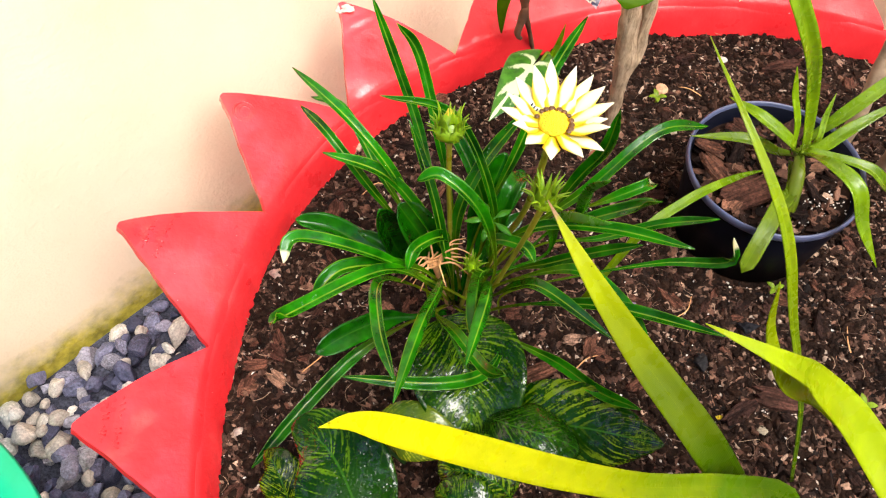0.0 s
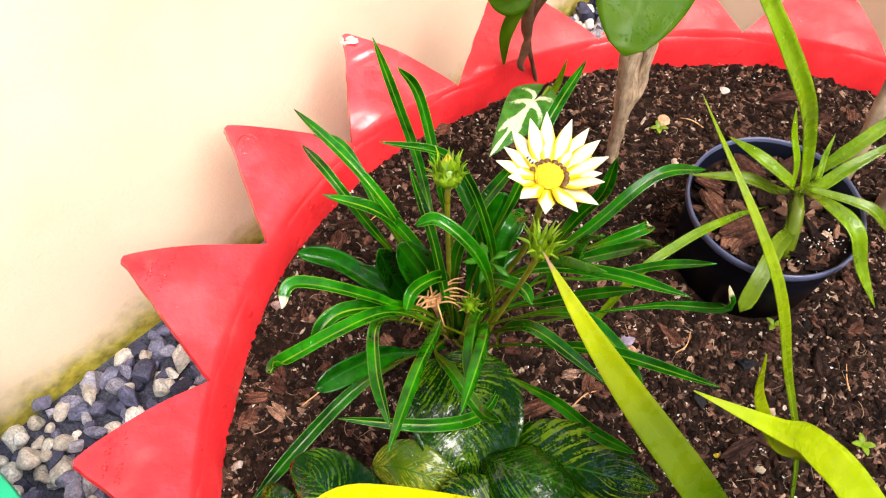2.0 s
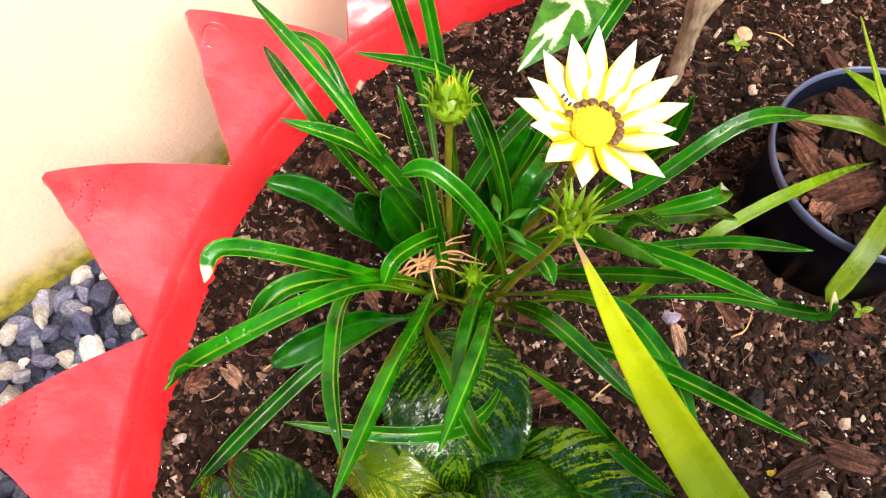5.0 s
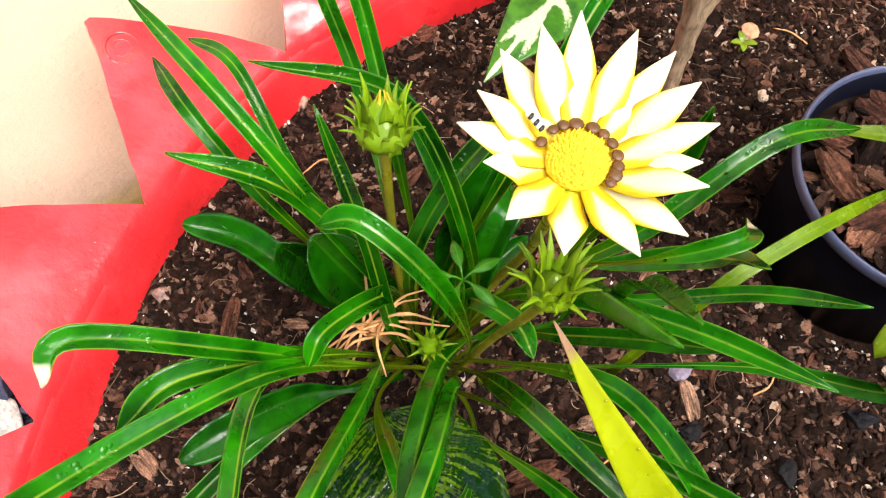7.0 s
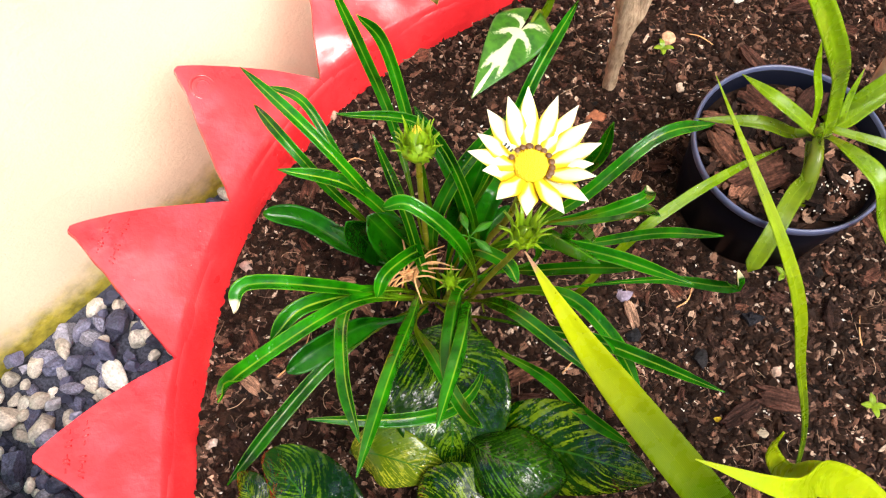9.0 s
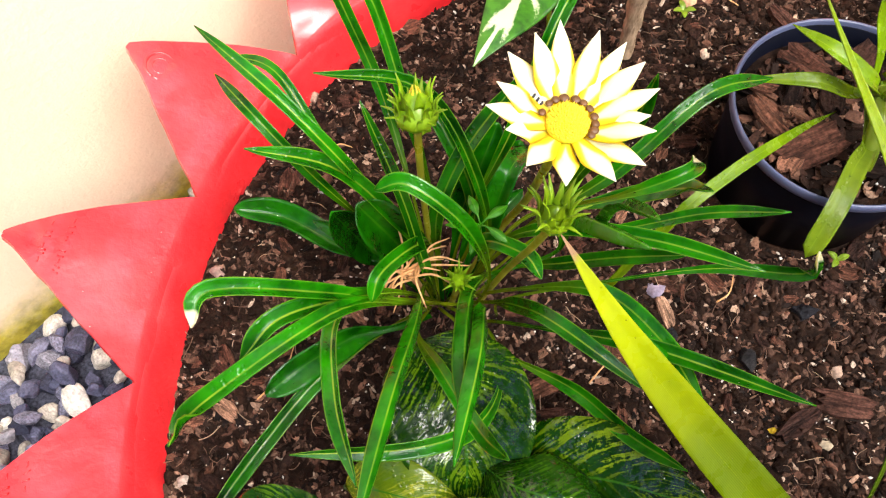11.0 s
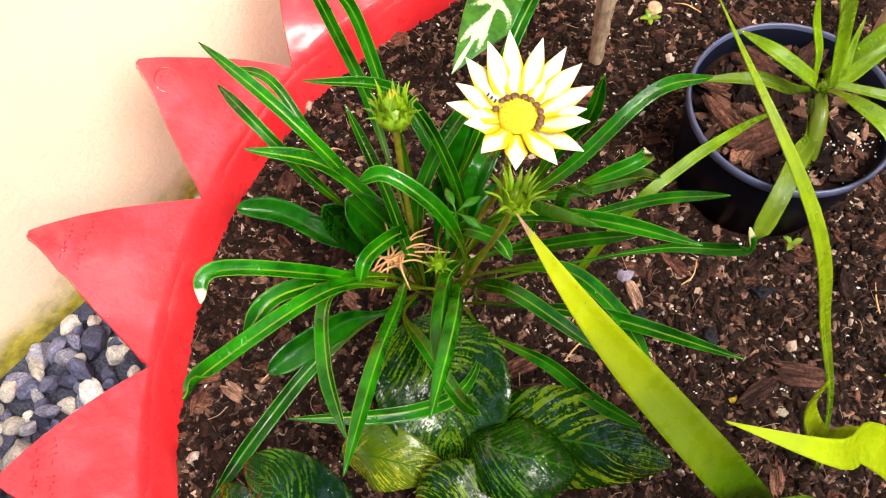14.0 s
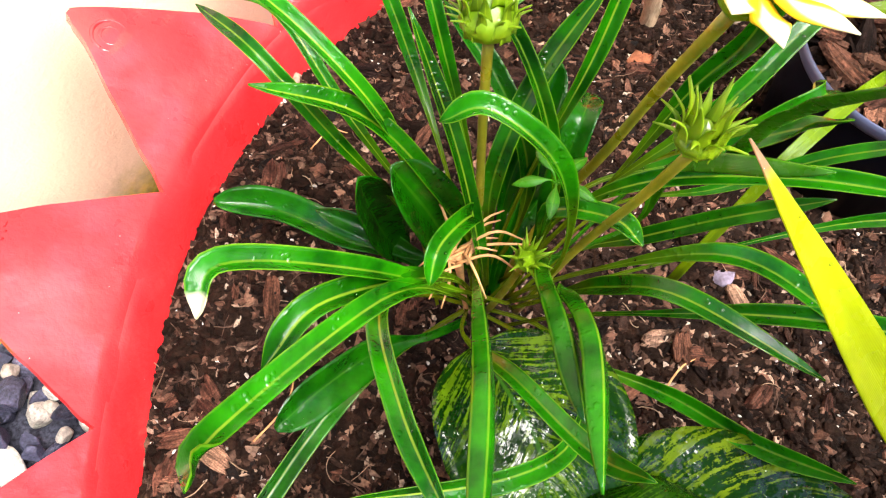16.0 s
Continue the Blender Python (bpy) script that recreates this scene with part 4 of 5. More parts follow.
CALATHEA = calathea_material("striped_calathea_leaf", [(0.35, (0.0012, 0.013, 0.0005)), (0.7, (0.006, 0.036, 0.0006))], [(0, (0.038, 0.115, 0.002)), (1, (0.13, 0.195, 0.004))])
CALATHEA_OLD = calathea_material("yellowing_calathea_leaf", [(0.35, (0.018, 0.055, 0.002)), (0.7, (0.07, 0.11, 0.004))], [(0, (0.26, 0.28, 0.02)), (1, (0.36, 0.34, 0.03))])
STEM_DARK = leaf_material("dark_green_stem", (0.01, 0.05, 0.005), (0.02, 0.08, 0.008), (0.02, 0.08, 0.008), 0.2, 0.5, 0.0)
calathea = thing("calathea", (0.235, 0.535, 0.0), "calathea with broad glossy dark-green leaves striped pale green", "plant")


def oval(s):
    return max(0.02, math.sin(math.pi * min(1, s) ** 0.85) ** 0.62 * (1 - 0.25 * s * s))


def pointed(s):
    return max(0.02, math.sin(math.pi * min(1, s) ** 0.75) ** 0.85)


def rounded(s):
    return max(0.02, math.sin(math.pi * min(1, s) ** 0.95) ** 0.5)


def calathea_leaf(width, *points, up=(0, -0.5, 1), fold=-0.25, curl=0.0, roll=0.0, shape=oval, mat=CALATHEA):
    base = points[0]
    leaf = ribbon("leaf", points, width, mat, calathea, shape, fold, bend=2.0, up=up, count=30, cols=16, wave=0.05, seed=int(width * 1e4), curl=curl, roll=roll)
    tube("stalk", [(base[0] * 0.7 + 0.07, base[1] - 0.01, -0.005), (base[0] * 0.9 + 0.0235, base[1] - 0.004, base[2] * 0.4), (base[0], base[1], base[2] - 0.004)], [0.003, 0.0025, 0.002], STEM_DARK, leaf, 6, 8)
    return leaf


# a round domed leaf in the middle, a long one with a furled lobe beside it, and others in front
calathea_leaf(0.096, (0.207, 0.656, 0.082), (0.217, 0.630, 0.089), (0.228, 0.604, 0.087), (0.231, 0.577, 0.078), (0.229, 0.552, 0.060), up=(-0.05, -0.1, 1), fold=0.30, shape=rounded)
calathea_leaf(0.074, (0.247, 0.573, 0.050), (0.280, 0.566, 0.066), (0.315, 0.560, 0.078), (0.346, 0.547, 0.094), (0.373, 0.533, 0.113), fold=-0.18, shape=pointed)
calathea_leaf(0.060, (0.243, 0.572, 0.066), (0.257, 0.557, 0.088), (0.276, 0.548, 0.095), (0.296, 0.543, 0.092), (0.316, 0.538, 0.082), fold=-0.42, roll=-30, shape=rounded)
calathea_leaf(0.048, (0.150, 0.566, 0.056), (0.171, 0.561, 0.070), (0.190, 0.555, 0.074), (0.210, 0.549, 0.069), (0.231, 0.543, 0.056), fold=-0.12, shape=pointed, mat=CALATHEA_OLD)
calathea_leaf(0.080, (0.152, 0.468, 0.086), (0.142, 0.495, 0.104), (0.129, 0.520, 0.110), (0.112, 0.540, 0.106), (0.088, 0.556, 0.090), fold=0.06)
calathea_leaf(0.062, (0.262, 0.508, 0.060), (0.250, 0.516, 0.072), (0.236, 0.522, 0.076), (0.220, 0.526, 0.074), (0.203, 0.527, 0.064), fold=-0.25, shape=rounded)
calathea_leaf(0.050, (0.240, 0.478, 0.070), (0.228, 0.490, 0.082), (0.214, 0.500, 0.084), (0.202, 0.512, 0.076), fold=-0.25, shape=rounded)
calathea_leaf(0.040, (0.085, 0.505, 0.030), (0.078, 0.522, 0.044), (0.070, 0.538, 0.050), (0.058, 0.552, 0.042))

# ---- gazania ----
STALK = leaf_material("gazania_stalk", (0.19, 0.19, 0.009), (0.30, 0.29, 0.016), (0.28, 0.28, 0.02), 0.2, 0.45, 0.1)
gazania = thing("gazania", (0.216, 0.703, 0.0), "gazania plant with glossy narrow leaves and one white flower", "plant")


def gazania_profile(stalk, blunt=False):
    """A long stalk that widens into the blade, and a blunt point."""

    def width(s):
        grow = min(1.0, max(0.0, (s - stalk * 0.75) / 0.28))
        a = 0.24 + 0.76 * grow * grow * (3 - 2 * grow)
        b = 1.0 if s < 0.8 else max(0.03, 1 - ((s - 0.8) / 0.2) ** 2.0) ** (0.5 if blunt else 0.8)
        return a * b

    return width


def gazania_leaf(width, *points, mat=GAZ, stalk=0.34):
    k = int(points[-1][0] * 9973 + points[-1][1] * 7919) % 97
    ribbon("leaf", points, width * (0.85 if width < 0.0185 else 1.0), GAZ_BROAD if mat is GAZ and width >= 0.0150 else mat, gazania, gazania_profile(stalk, width > 0.019), 0.45 + 0.006 * k, up=(0, -0.4, 1), count=30, cols=8, wave=0.10, roll=(k % 21 - 10) * 1.6, seed=k, drops=7)


gazania_leaf(0.0104, (0.194, 0.705, 0.026), (0.180, 0.740, 0.118), (0.168, 0.734, 0.182), (0.133, 0.759, 0.222), (0.086, 0.803, 0.234))
gazania_leaf(0.0096, (0.211, 0.703, 0.025), (0.179, 0.726, 0.101), (0.143, 0.741, 0.163), (0.113, 0.764, 0.200), (0.087, 0.798, 0.196))
gazania_leaf(0.0088, (0.215, 0.704, 0.023), (0.186, 0.737, 0.088), (0.151, 0.769, 0.144), (0.122, 0.808, 0.180), (0.089, 0.833, 0.170))
gazania_leaf(0.0104, (0.218, 0.703, 0.025), (0.205, 0.751, 0.096), (0.187, 0.810, 0.147), (0.168, 0.838, 0.202), (0.149, 0.858, 0.261))
gazania_leaf(0.0104, (0.217, 0.704, 0.023), (0.218, 0.743, 0.098), (0.204, 0.785, 0.168), (0.188, 0.819, 0.231), (0.171, 0.823, 0.262))
gazania_leaf(0.0088, (0.221, 0.702, 0.022), (0.251, 0.706, 0.101), (0.246, 0.722, 0.174), (0.216, 0.749, 0.235), (0.162, 0.739, 0.268))
gazania_leaf(0.0128, (0.218, 0.702, 0.021), (0.214, 0.710, 0.082), (0.193, 0.721, 0.137), (0.160, 0.733, 0.185), (0.114, 0.731, 0.214))
gazania_leaf(0.0096, (0.217, 0.702, 0.020), (0.217, 0.690, 0.076), (0.210, 0.691, 0.132), (0.200, 0.712, 0.183), (0.182, 0.741, 0.240))
gazania_leaf(0.0205, (0.215, 0.704, 0.023), (0.180, 0.727, 0.045), (0.141, 0.746, 0.052), (0.102, 0.770, 0.053), (0.064, 0.775, 0.060), stalk=0.35)
gazania_leaf(0.0153, (0.216, 0.705, 0.022), (0.200, 0.721, 0.044), (0.175, 0.732, 0.055), (0.151, 0.745, 0.064), (0.126, 0.759, 0.065), stalk=0.4)
gazania_leaf(0.0250, (0.216, 0.707, 0.017), (0.185, 0.731, 0.031), (0.168, 0.732, 0.069), (0.160, 0.726, 0.113), (0.155, 0.716, 0.159), stalk=0.35)
gazania_leaf(0.0330, (0.218, 0.704, 0.022), (0.216, 0.712, 0.060), (0.201, 0.711, 0.095), (0.188, 0.713, 0.130), (0.171, 0.720, 0.161), stalk=0.35)
gazania_leaf(0.0120, (0.245, 0.695, 0.036), (0.251, 0.680, 0.129), (0.236, 0.676, 0.210), (0.207, 0.689, 0.238), (0.188, 0.692, 0.229))
gazania_leaf(0.0120, (0.219, 0.724, 0.055), (0.214, 0.710, 0.105), (0.207, 0.695, 0.151), (0.187, 0.667, 0.177), (0.180, 0.652, 0.169))
gazania_leaf(0.0112, (0.239, 0.697, 0.032), (0.201, 0.671, 0.116), (0.156, 0.651, 0.192), (0.108, 0.639, 0.233), (0.098, 0.622, 0.227), mat=GAZ_WITHERED)
gazania_leaf(0.0136, (0.219, 0.701, 0.031), (0.190, 0.667, 0.144), (0.138, 0.638, 0.196), (0.113, 0.615, 0.192))
gazania_leaf(0.0120, (0.216, 0.702, 0.025), (0.196, 0.670, 0.116), (0.163, 0.643, 0.184), (0.105, 0.587, 0.221), (0.104, 0.560, 0.259))
gazania_leaf(0.0215, (0.211, 0.696, 0.018), (0.187, 0.680, 0.040), (0.158, 0.669, 0.055), (0.127, 0.646, 0.072), (0.100, 0.624, 0.079), stalk=0.42)
gazania_leaf(0.0149, (0.217, 0.706, 0.019), (0.171, 0.682, 0.018), (0.125, 0.650, 0.017), (0.082, 0.600, 0.015), (0.042, 0.546, 0.012), stalk=0.35)
gazania_leaf(0.0112, (0.213, 0.704, 0.023), (0.181, 0.682, 0.094), (0.158, 0.649, 0.156), (0.162, 0.593, 0.190), (0.175, 0.547, 0.201))
gazania_leaf(0.0112, (0.215, 0.707, 0.023), (0.210, 0.691, 0.097), (0.203, 0.643, 0.149), (0.192, 0.589, 0.199), (0.176, 0.524, 0.220))
gazania_leaf(0.0128, (0.233, 0.711, 0.037), (0.251, 0.698, 0.092), (0.238, 0.666, 0.139), (0.231, 0.621, 0.180), (0.228, 0.581, 0.188))
gazania_leaf(0.0120, (0.237, 0.695, 0.031), (0.247, 0.673, 0.091), (0.244, 0.650, 0.149), (0.238, 0.610, 0.193), (0.222, 0.552, 0.214))
gazania_leaf(0.0112, (0.212, 0.702, 0.022), (0.202, 0.664, 0.074), (0.217, 0.624, 0.119), (0.238, 0.579, 0.149), (0.250, 0.558, 0.184), stalk=0.3)
gazania_leaf(0.0122, (0.219, 0.704, 0.020), (0.251, 0.671, 0.053), (0.257, 0.628, 0.084), (0.239, 0.591, 0.111), (0.199, 0.575, 0.130), (0.132, 0.572, 0.150), stalk=0.5)
gazania_leaf(0.0120, (0.217, 0.699, 0.025), (0.256, 0.653, 0.060), (0.305, 0.619, 0.071), (0.332, 0.583, 0.095), (0.355, 0.555, 0.128), stalk=0.35)
gazania_leaf(0.0120, (0.236, 0.700, 0.030), (0.256, 0.680, 0.082), (0.267, 0.658, 0.134), (0.283, 0.631, 0.177), (0.330, 0.589, 0.176), stalk=0.3)
gazania_leaf(0.0120, (0.234, 0.701, 0.035), (0.267, 0.678, 0.110), (0.310, 0.652, 0.169), (0.337, 0.617, 0.183), (0.351, 0.578, 0.190), stalk=0.35)
gazania_leaf(0.0112, (0.233, 0.690, 0.016), (0.256, 0.667, 0.079), (0.286, 0.641, 0.135), (0.332, 0.613, 0.181), (0.393, 0.570, 0.220), stalk=0.6)
gazania_leaf(0.0096, (0.261, 0.688, 0.026), (0.263, 0.683, 0.077), (0.319, 0.676, 0.119), (0.383, 0.668, 0.154), (0.422, 0.650, 0.184), (0.415, 0.648, 0.219), mat=GAZ_WITHERED, stalk=0.6)
gazania_leaf(0.0112, (0.239, 0.702, 0.052), (0.256, 0.707, 0.115), (0.286, 0.694, 0.167), (0.335, 0.669, 0.200), (0.385, 0.639, 0.219), stalk=0.35)
gazania_leaf(0.0149, (0.240, 0.707, 0.043), (0.281, 0.741, 0.085), (0.331, 0.735, 0.117), (0.370, 0.723, 0.155), (0.378, 0.700, 0.193), stalk=0.45)
gazania_leaf(0.0096, (0.243, 0.705, 0.043), (0.294, 0.727, 0.088), (0.342, 0.713, 0.121), (0.386, 0.704, 0.156), (0.421, 0.686, 0.189), stalk=0.45)
gazania_leaf(0.0112, (0.236, 0.698, 0.032), (0.270, 0.707, 0.074), (0.301, 0.694, 0.112), (0.330, 0.680, 0.150), (0.359, 0.664, 0.186), stalk=0.35)
gazania_leaf(0.0125, (0.248, 0.700, 0.080), (0.296, 0.700, 0.115), (0.298, 0.701, 0.161), (0.302, 0.679, 0.205), (0.323, 0.645, 0.241), mat=GAZ_YOUNG)
gazania_leaf(0.0112, (0.252, 0.702, 0.061), (0.302, 0.719, 0.127), (0.311, 0.686, 0.183), (0.308, 0.664, 0.251), (0.306, 0.626, 0.314), mat=GAZ_YOUNG)
gazania_leaf(0.0113, (0.240, 0.710, 0.035), (0.274, 0.714, 0.121), (0.323, 0.717, 0.187), (0.375, 0.746, 0.222), (0.423, 0.767, 0.205), stalk=0.35)
gazania_leaf(0.0123, (0.238, 0.712, 0.045), (0.286, 0.725, 0.111), (0.319, 0.739, 0.172), (0.334, 0.736, 0.212), (0.338, 0.737, 0.255), stalk=0.35)
gazania_leaf(0.0104, (0.224, 0.715, 0.034), (0.240, 0.725, 0.124), (0.266, 0.741, 0.203), (0.290, 0.775, 0.254), (0.322, 0.829, 0.265), stalk=0.35)
gazania_leaf(0.0128, (0.225, 0.709, 0.032), (0.220, 0.706, 0.094), (0.220, 0.715, 0.152), (0.240, 0.737, 0.195), (0.273, 0.759, 0.233))
gazania_leaf(0.0132, (0.222, 0.715, 0.030), (0.241, 0.724, 0.077), (0.245, 0.739, 0.124), (0.229, 0.764, 0.165), (0.206, 0.803, 0.182))
gazania_leaf(0.0113, (0.302, 0.721, 0.142), (0.331, 0.707, 0.181), (0.364, 0.709, 0.201), (0.378, 0.731, 0.178), mat=GAZ_WITHERED)
gazania_leaf(0.0128, (0.238, 0.702, 0.036), (0.249, 0.708, 0.085), (0.250, 0.705, 0.130), (0.272, 0.683, 0.155), (0.280, 0.665, 0.159))
gazania_leaf(0.0180, (0.241, 0.718, 0.024), (0.248, 0.711, 0.079), (0.254, 0.716, 0.132), (0.266, 0.735, 0.167), (0.282, 0.765, 0.145))
gazania_leaf(0.0200, (0.225, 0.706, 0.028), (0.235, 0.735, 0.100), (0.249, 0.752, 0.140), (0.262, 0.772, 0.165), stalk=0.3)
gazania_leaf(0.0200, (0.226, 0.705, 0.026), (0.243, 0.735, 0.085), (0.262, 0.752, 0.120), (0.279, 0.773, 0.140), stalk=0.3)
gazania_leaf(0.0180, (0.227, 0.703, 0.024), (0.245, 0.730, 0.060), (0.262, 0.745, 0.080), (0.283, 0.763, 0.090), stalk=0.3)


# leaves of other sorts among them
ribbon("leaf", [(0.340, 0.700, 0.03), (0.381, 0.723, 0.112), (0.420, 0.748, 0.125), (0.452, 0.768, 0.123), (0.490, 0.793, 0.109), (0.527, 0.817, 0.088)], 0.0088, POTLEAF, gazania, lambda s: strap_profile(s, 0.25, 0.45, 0.7), 0.4, up=(0, -0.4, 1), drops=6)


def petal_material():
    m, n, l, b = material("white_petal", 0.55, spec=0.3)
    uv = coords(n, "UV")
    sep = n.new("ShaderNodeSeparateXYZ")
    l.new(uv, sep.inputs[0])
    across = maths(n, l, "ABSOLUTE", maths(n, l, "SUBTRACT", sep.outputs[0], 0.5))
    v = coords(n)
    along = maths(n, l, "ADD", sep.outputs[1], maths(n, l, "MULTIPLY", noise_tex(n, l, v, 200, 3), 0.12))
    edge = maths(n, l, "MULTIPLY", maths(n, l, "POWER", across, 1.2), 1.75)
    fac = maths(n, l, "SUBTRACT", maths(n, l, "ADD", maths(n, l, "MULTIPLY", along, 1.25), 0.20), edge)
    col = ramp(n, l, fac, [(0.22, (0.74, 0.52, 0.01)), (0.40, (0.80, 0.64, 0.05)), (0.56, (0.80, 0.75, 0.42)), (0.84, (0.80, 0.78, 0.58))])
    l.new(col, b.inputs["Base Color"])
    tr = n.new("ShaderNodeBsdfTranslucent")
    l.new(col, tr.inputs[0])
    sh = n.new("ShaderNodeMixShader")
    sh.inputs[0].default_value = 0.25
    l.new(b.outputs[0], sh.inputs[1])
    l.new(tr.outputs[0], sh.inputs[2])
    l.new(sh.outputs[0], n["Material Output"].inputs[0])
    w = n.new("ShaderNodeTexWave")
    w.inputs["Scale"].default_value = 6.0
    l.new(uv, w.inputs["Vector"])
    bump(n, l, b, w.outputs["Fac"], 0.2, 0.0006)
    return m


def plain(name, colour, rough=0.5, amount=0.25, scale=200.0):
    m, n, l, b = material(name, rough)
    l.new(varied(n, l, colour, coords(n), amount, scale), b.inputs["Base Color"])
    bump(n, l, b, noise_tex(n, l, coords(n), scale * 2, 3), 0.4, 0.0008)
    return m


PETAL = petal_material()
DISC = plain("yellow_disc", (0.82, 0.50, 0.01), 0.7, 0.3, 700)
SPOT = plain("brown_spot", (0.09, 0.035, 0.006), 0.5)
PALE = plain("pale_mark", (0.6, 0.62, 0.6), 0.5)
BLACK = plain("black_mark", (0.012, 0.012, 0.016), 0.4)
BRACT = leaf_material("green_bract", (0.115, 0.245, 0.003), (0.245, 0.39, 0.007), (0.27, 0.41, 0.012), 0.1, 0.4, 0.25)
STRAW = plain("dry_straw", (0.60, 0.32, 0.13), 0.7)


def flower():
    head = Vector((0.2767, 0.6751, 0.3070))
    axis = Vector((0.04, -0.04, 1)).normalized()
    ex = Vector((1, 0, 0))
    ex = (ex - axis * ex.dot(axis)).normalized()
    ey = axis.cross(ex)
    rng = random.Random(8)
    bloom = tagged(tube("flower_stalk", [(0.233, 0.713, 0.02), (0.262, 0.730, 0.089), (0.276, 0.722, 0.149), (0.279, 0.702, 0.225), tuple(head - axis * 0.012)], [0.0030, 0.0027, 0.0025, 0.0027], STALK, gazania), "slender yellow-green flower stalk")
    # each petal by its bearing, length and lift
    petals = [(92, 0.0400, 0.018), (67, 0.0365, 0.019), (49, 0.0390, 0.016), (30, 0.0360, 0.018), (9, 0.0360, 0.017), (-9, 0.0315, 0.014), (-24, 0.0340, 0.017), (-38, 0.0368, 0.005), (-65, 0.0345, 0.009), (-98, 0.0305, 0.004), (-130, 0.0322, 0.012), (-168, 0.0275, 0.008), (174, 0.0350, 0.012), (156, 0.0325, 0.014), (128, 0.0382, 0.011), (111, 0.0355, 0.019)]
    for i, (bearing, long, lift) in enumerate(petals):
        a = radians(bearing)
        out = ex * math.cos(a) + ey * math.sin(a)
        low = 0.0014 * (i % 2)
        pts = [head + out * 0.006 - axis * low, head + out * 0.015 + axis * (lift * 0.22 - low), head + out * (long * 0.72) + axis * lift * 0.66, head + out * long + axis * lift]
        ribbon("petal", pts, 0.0121 * rng.uniform(0.92, 1.08), PETAL, bloom, lambda s: max(0.02, (0.40 + 0.60 * min(1, s / 0.5)) * (1 if s < 0.5 else 1 - ((s - 0.5) / 0.5) ** 1.35)), -0.06, up=tuple(axis), count=16, cols=6, thick=0.0005, seed=i)
        # brown spot at the foot of the petal
        if -50 < bearing < 165:
            bm = bmesh.new()
            bmesh.ops.create_uvsphere(bm, u_segments=10, v_segments=6, radius=0.0020 * rng.uniform(0.8, 1.1))
            for q in bm.verts:
                q.co = head + out * (0.0114 + q.co.x * 1.0) + (axis.cross(out)) * q.co.y * 1.1 + axis * (0.0034 + q.co.z * 0.42)
            part("spot", bm, SPOT, bloom)
    # one petal foot is black with pale bars
    out = ex * math.cos(2.55) + ey * math.sin(2.55)
    side = axis.cross(out)
    for k in range(6):
        bm = bmesh.new()
        bmesh.ops.create_uvsphere(bm, u_segments=8, v_segments=6, radius=0.0011)
        for q in bm.verts:
            q.co = head + out * (0.0130 + 0.0010 * k + q.co.x * 0.62) + side * q.co.y * 1.25 + axis * (0.0062 + 0.0006 * k + q.co.z * 0.7)
        part("bar", bm, PALE if k % 2 else BLACK, bloom)
    # domed disc of tiny florets
    bm = bmesh.new()
    bmesh.ops.create_uvsphere(bm, u_segments=32, v_segments=16, radius=1)
    for q in bm.verts:
        c = q.co.copy()
        r = 0.0093 * (1 + 0.05 * noise.noise(c * 9))
        q.co = head + (ex * c.x + ey * c.y) * r + axis * (c.z * 0.0042 + 0.0015 + 0.0006 * noise.noise(c * 16))
    disc = part("disc", bm, DISC, bloom, "yellow flower disc")
    vs, fs = [], []
    for i in range(220):
        rr = 0.0088 * math.sqrt((i + 0.5) / 220)
        a = i * 2.39996
        c = head + (ex * math.cos(a) + ey * math.sin(a)) * rr + axis * (0.0015 + 0.0042 * math.sqrt(max(0, 1 - (rr / 0.0094) ** 2)))
        b = len(vs)
        for d in (ex, ey, -ex, -ey):
            vs.append(c + d * 0.00075)
        vs.append(c + axis * (0.0016 + 0.0009 * math.sin(i * 1.7)) + (ex * math.cos(a) + ey * math.sin(a)) * 0.0005)
        fs += [(b, b + 1, b + 4), (b + 1, b + 2, b + 4), (b + 2, b + 3, b + 4), (b + 3, b, b + 4)]
    tagged(from_lists("pollen_bed", vs, fs, DISC, disc), kind="stuff")
    # cup of bracts under the petals
    lathe_pts = [(0.003, -0.016), (0.0075, -0.011), (0.009, -0.004), (0.008, 0.001)]
    verts, faces = [], []
    for j in range(20):
        a = 2 * math.pi * j / 20
        verts += [head + (ex * math.cos(a) + ey * math.sin(a)) * r + axis * z for r, z in lathe_pts]
    for j in range(20):
        for i in range(3):
            a, b = j * 4 + i, (j + 1) % 20 * 4 + i
            faces.append((a, b, b + 1, a + 1))
    from_lists("cup", verts, faces, BRACT, bloom)


flower()


YELLOW_TIP = plain("bud_tip_yellow", (0.55, 0.42, 0.02))


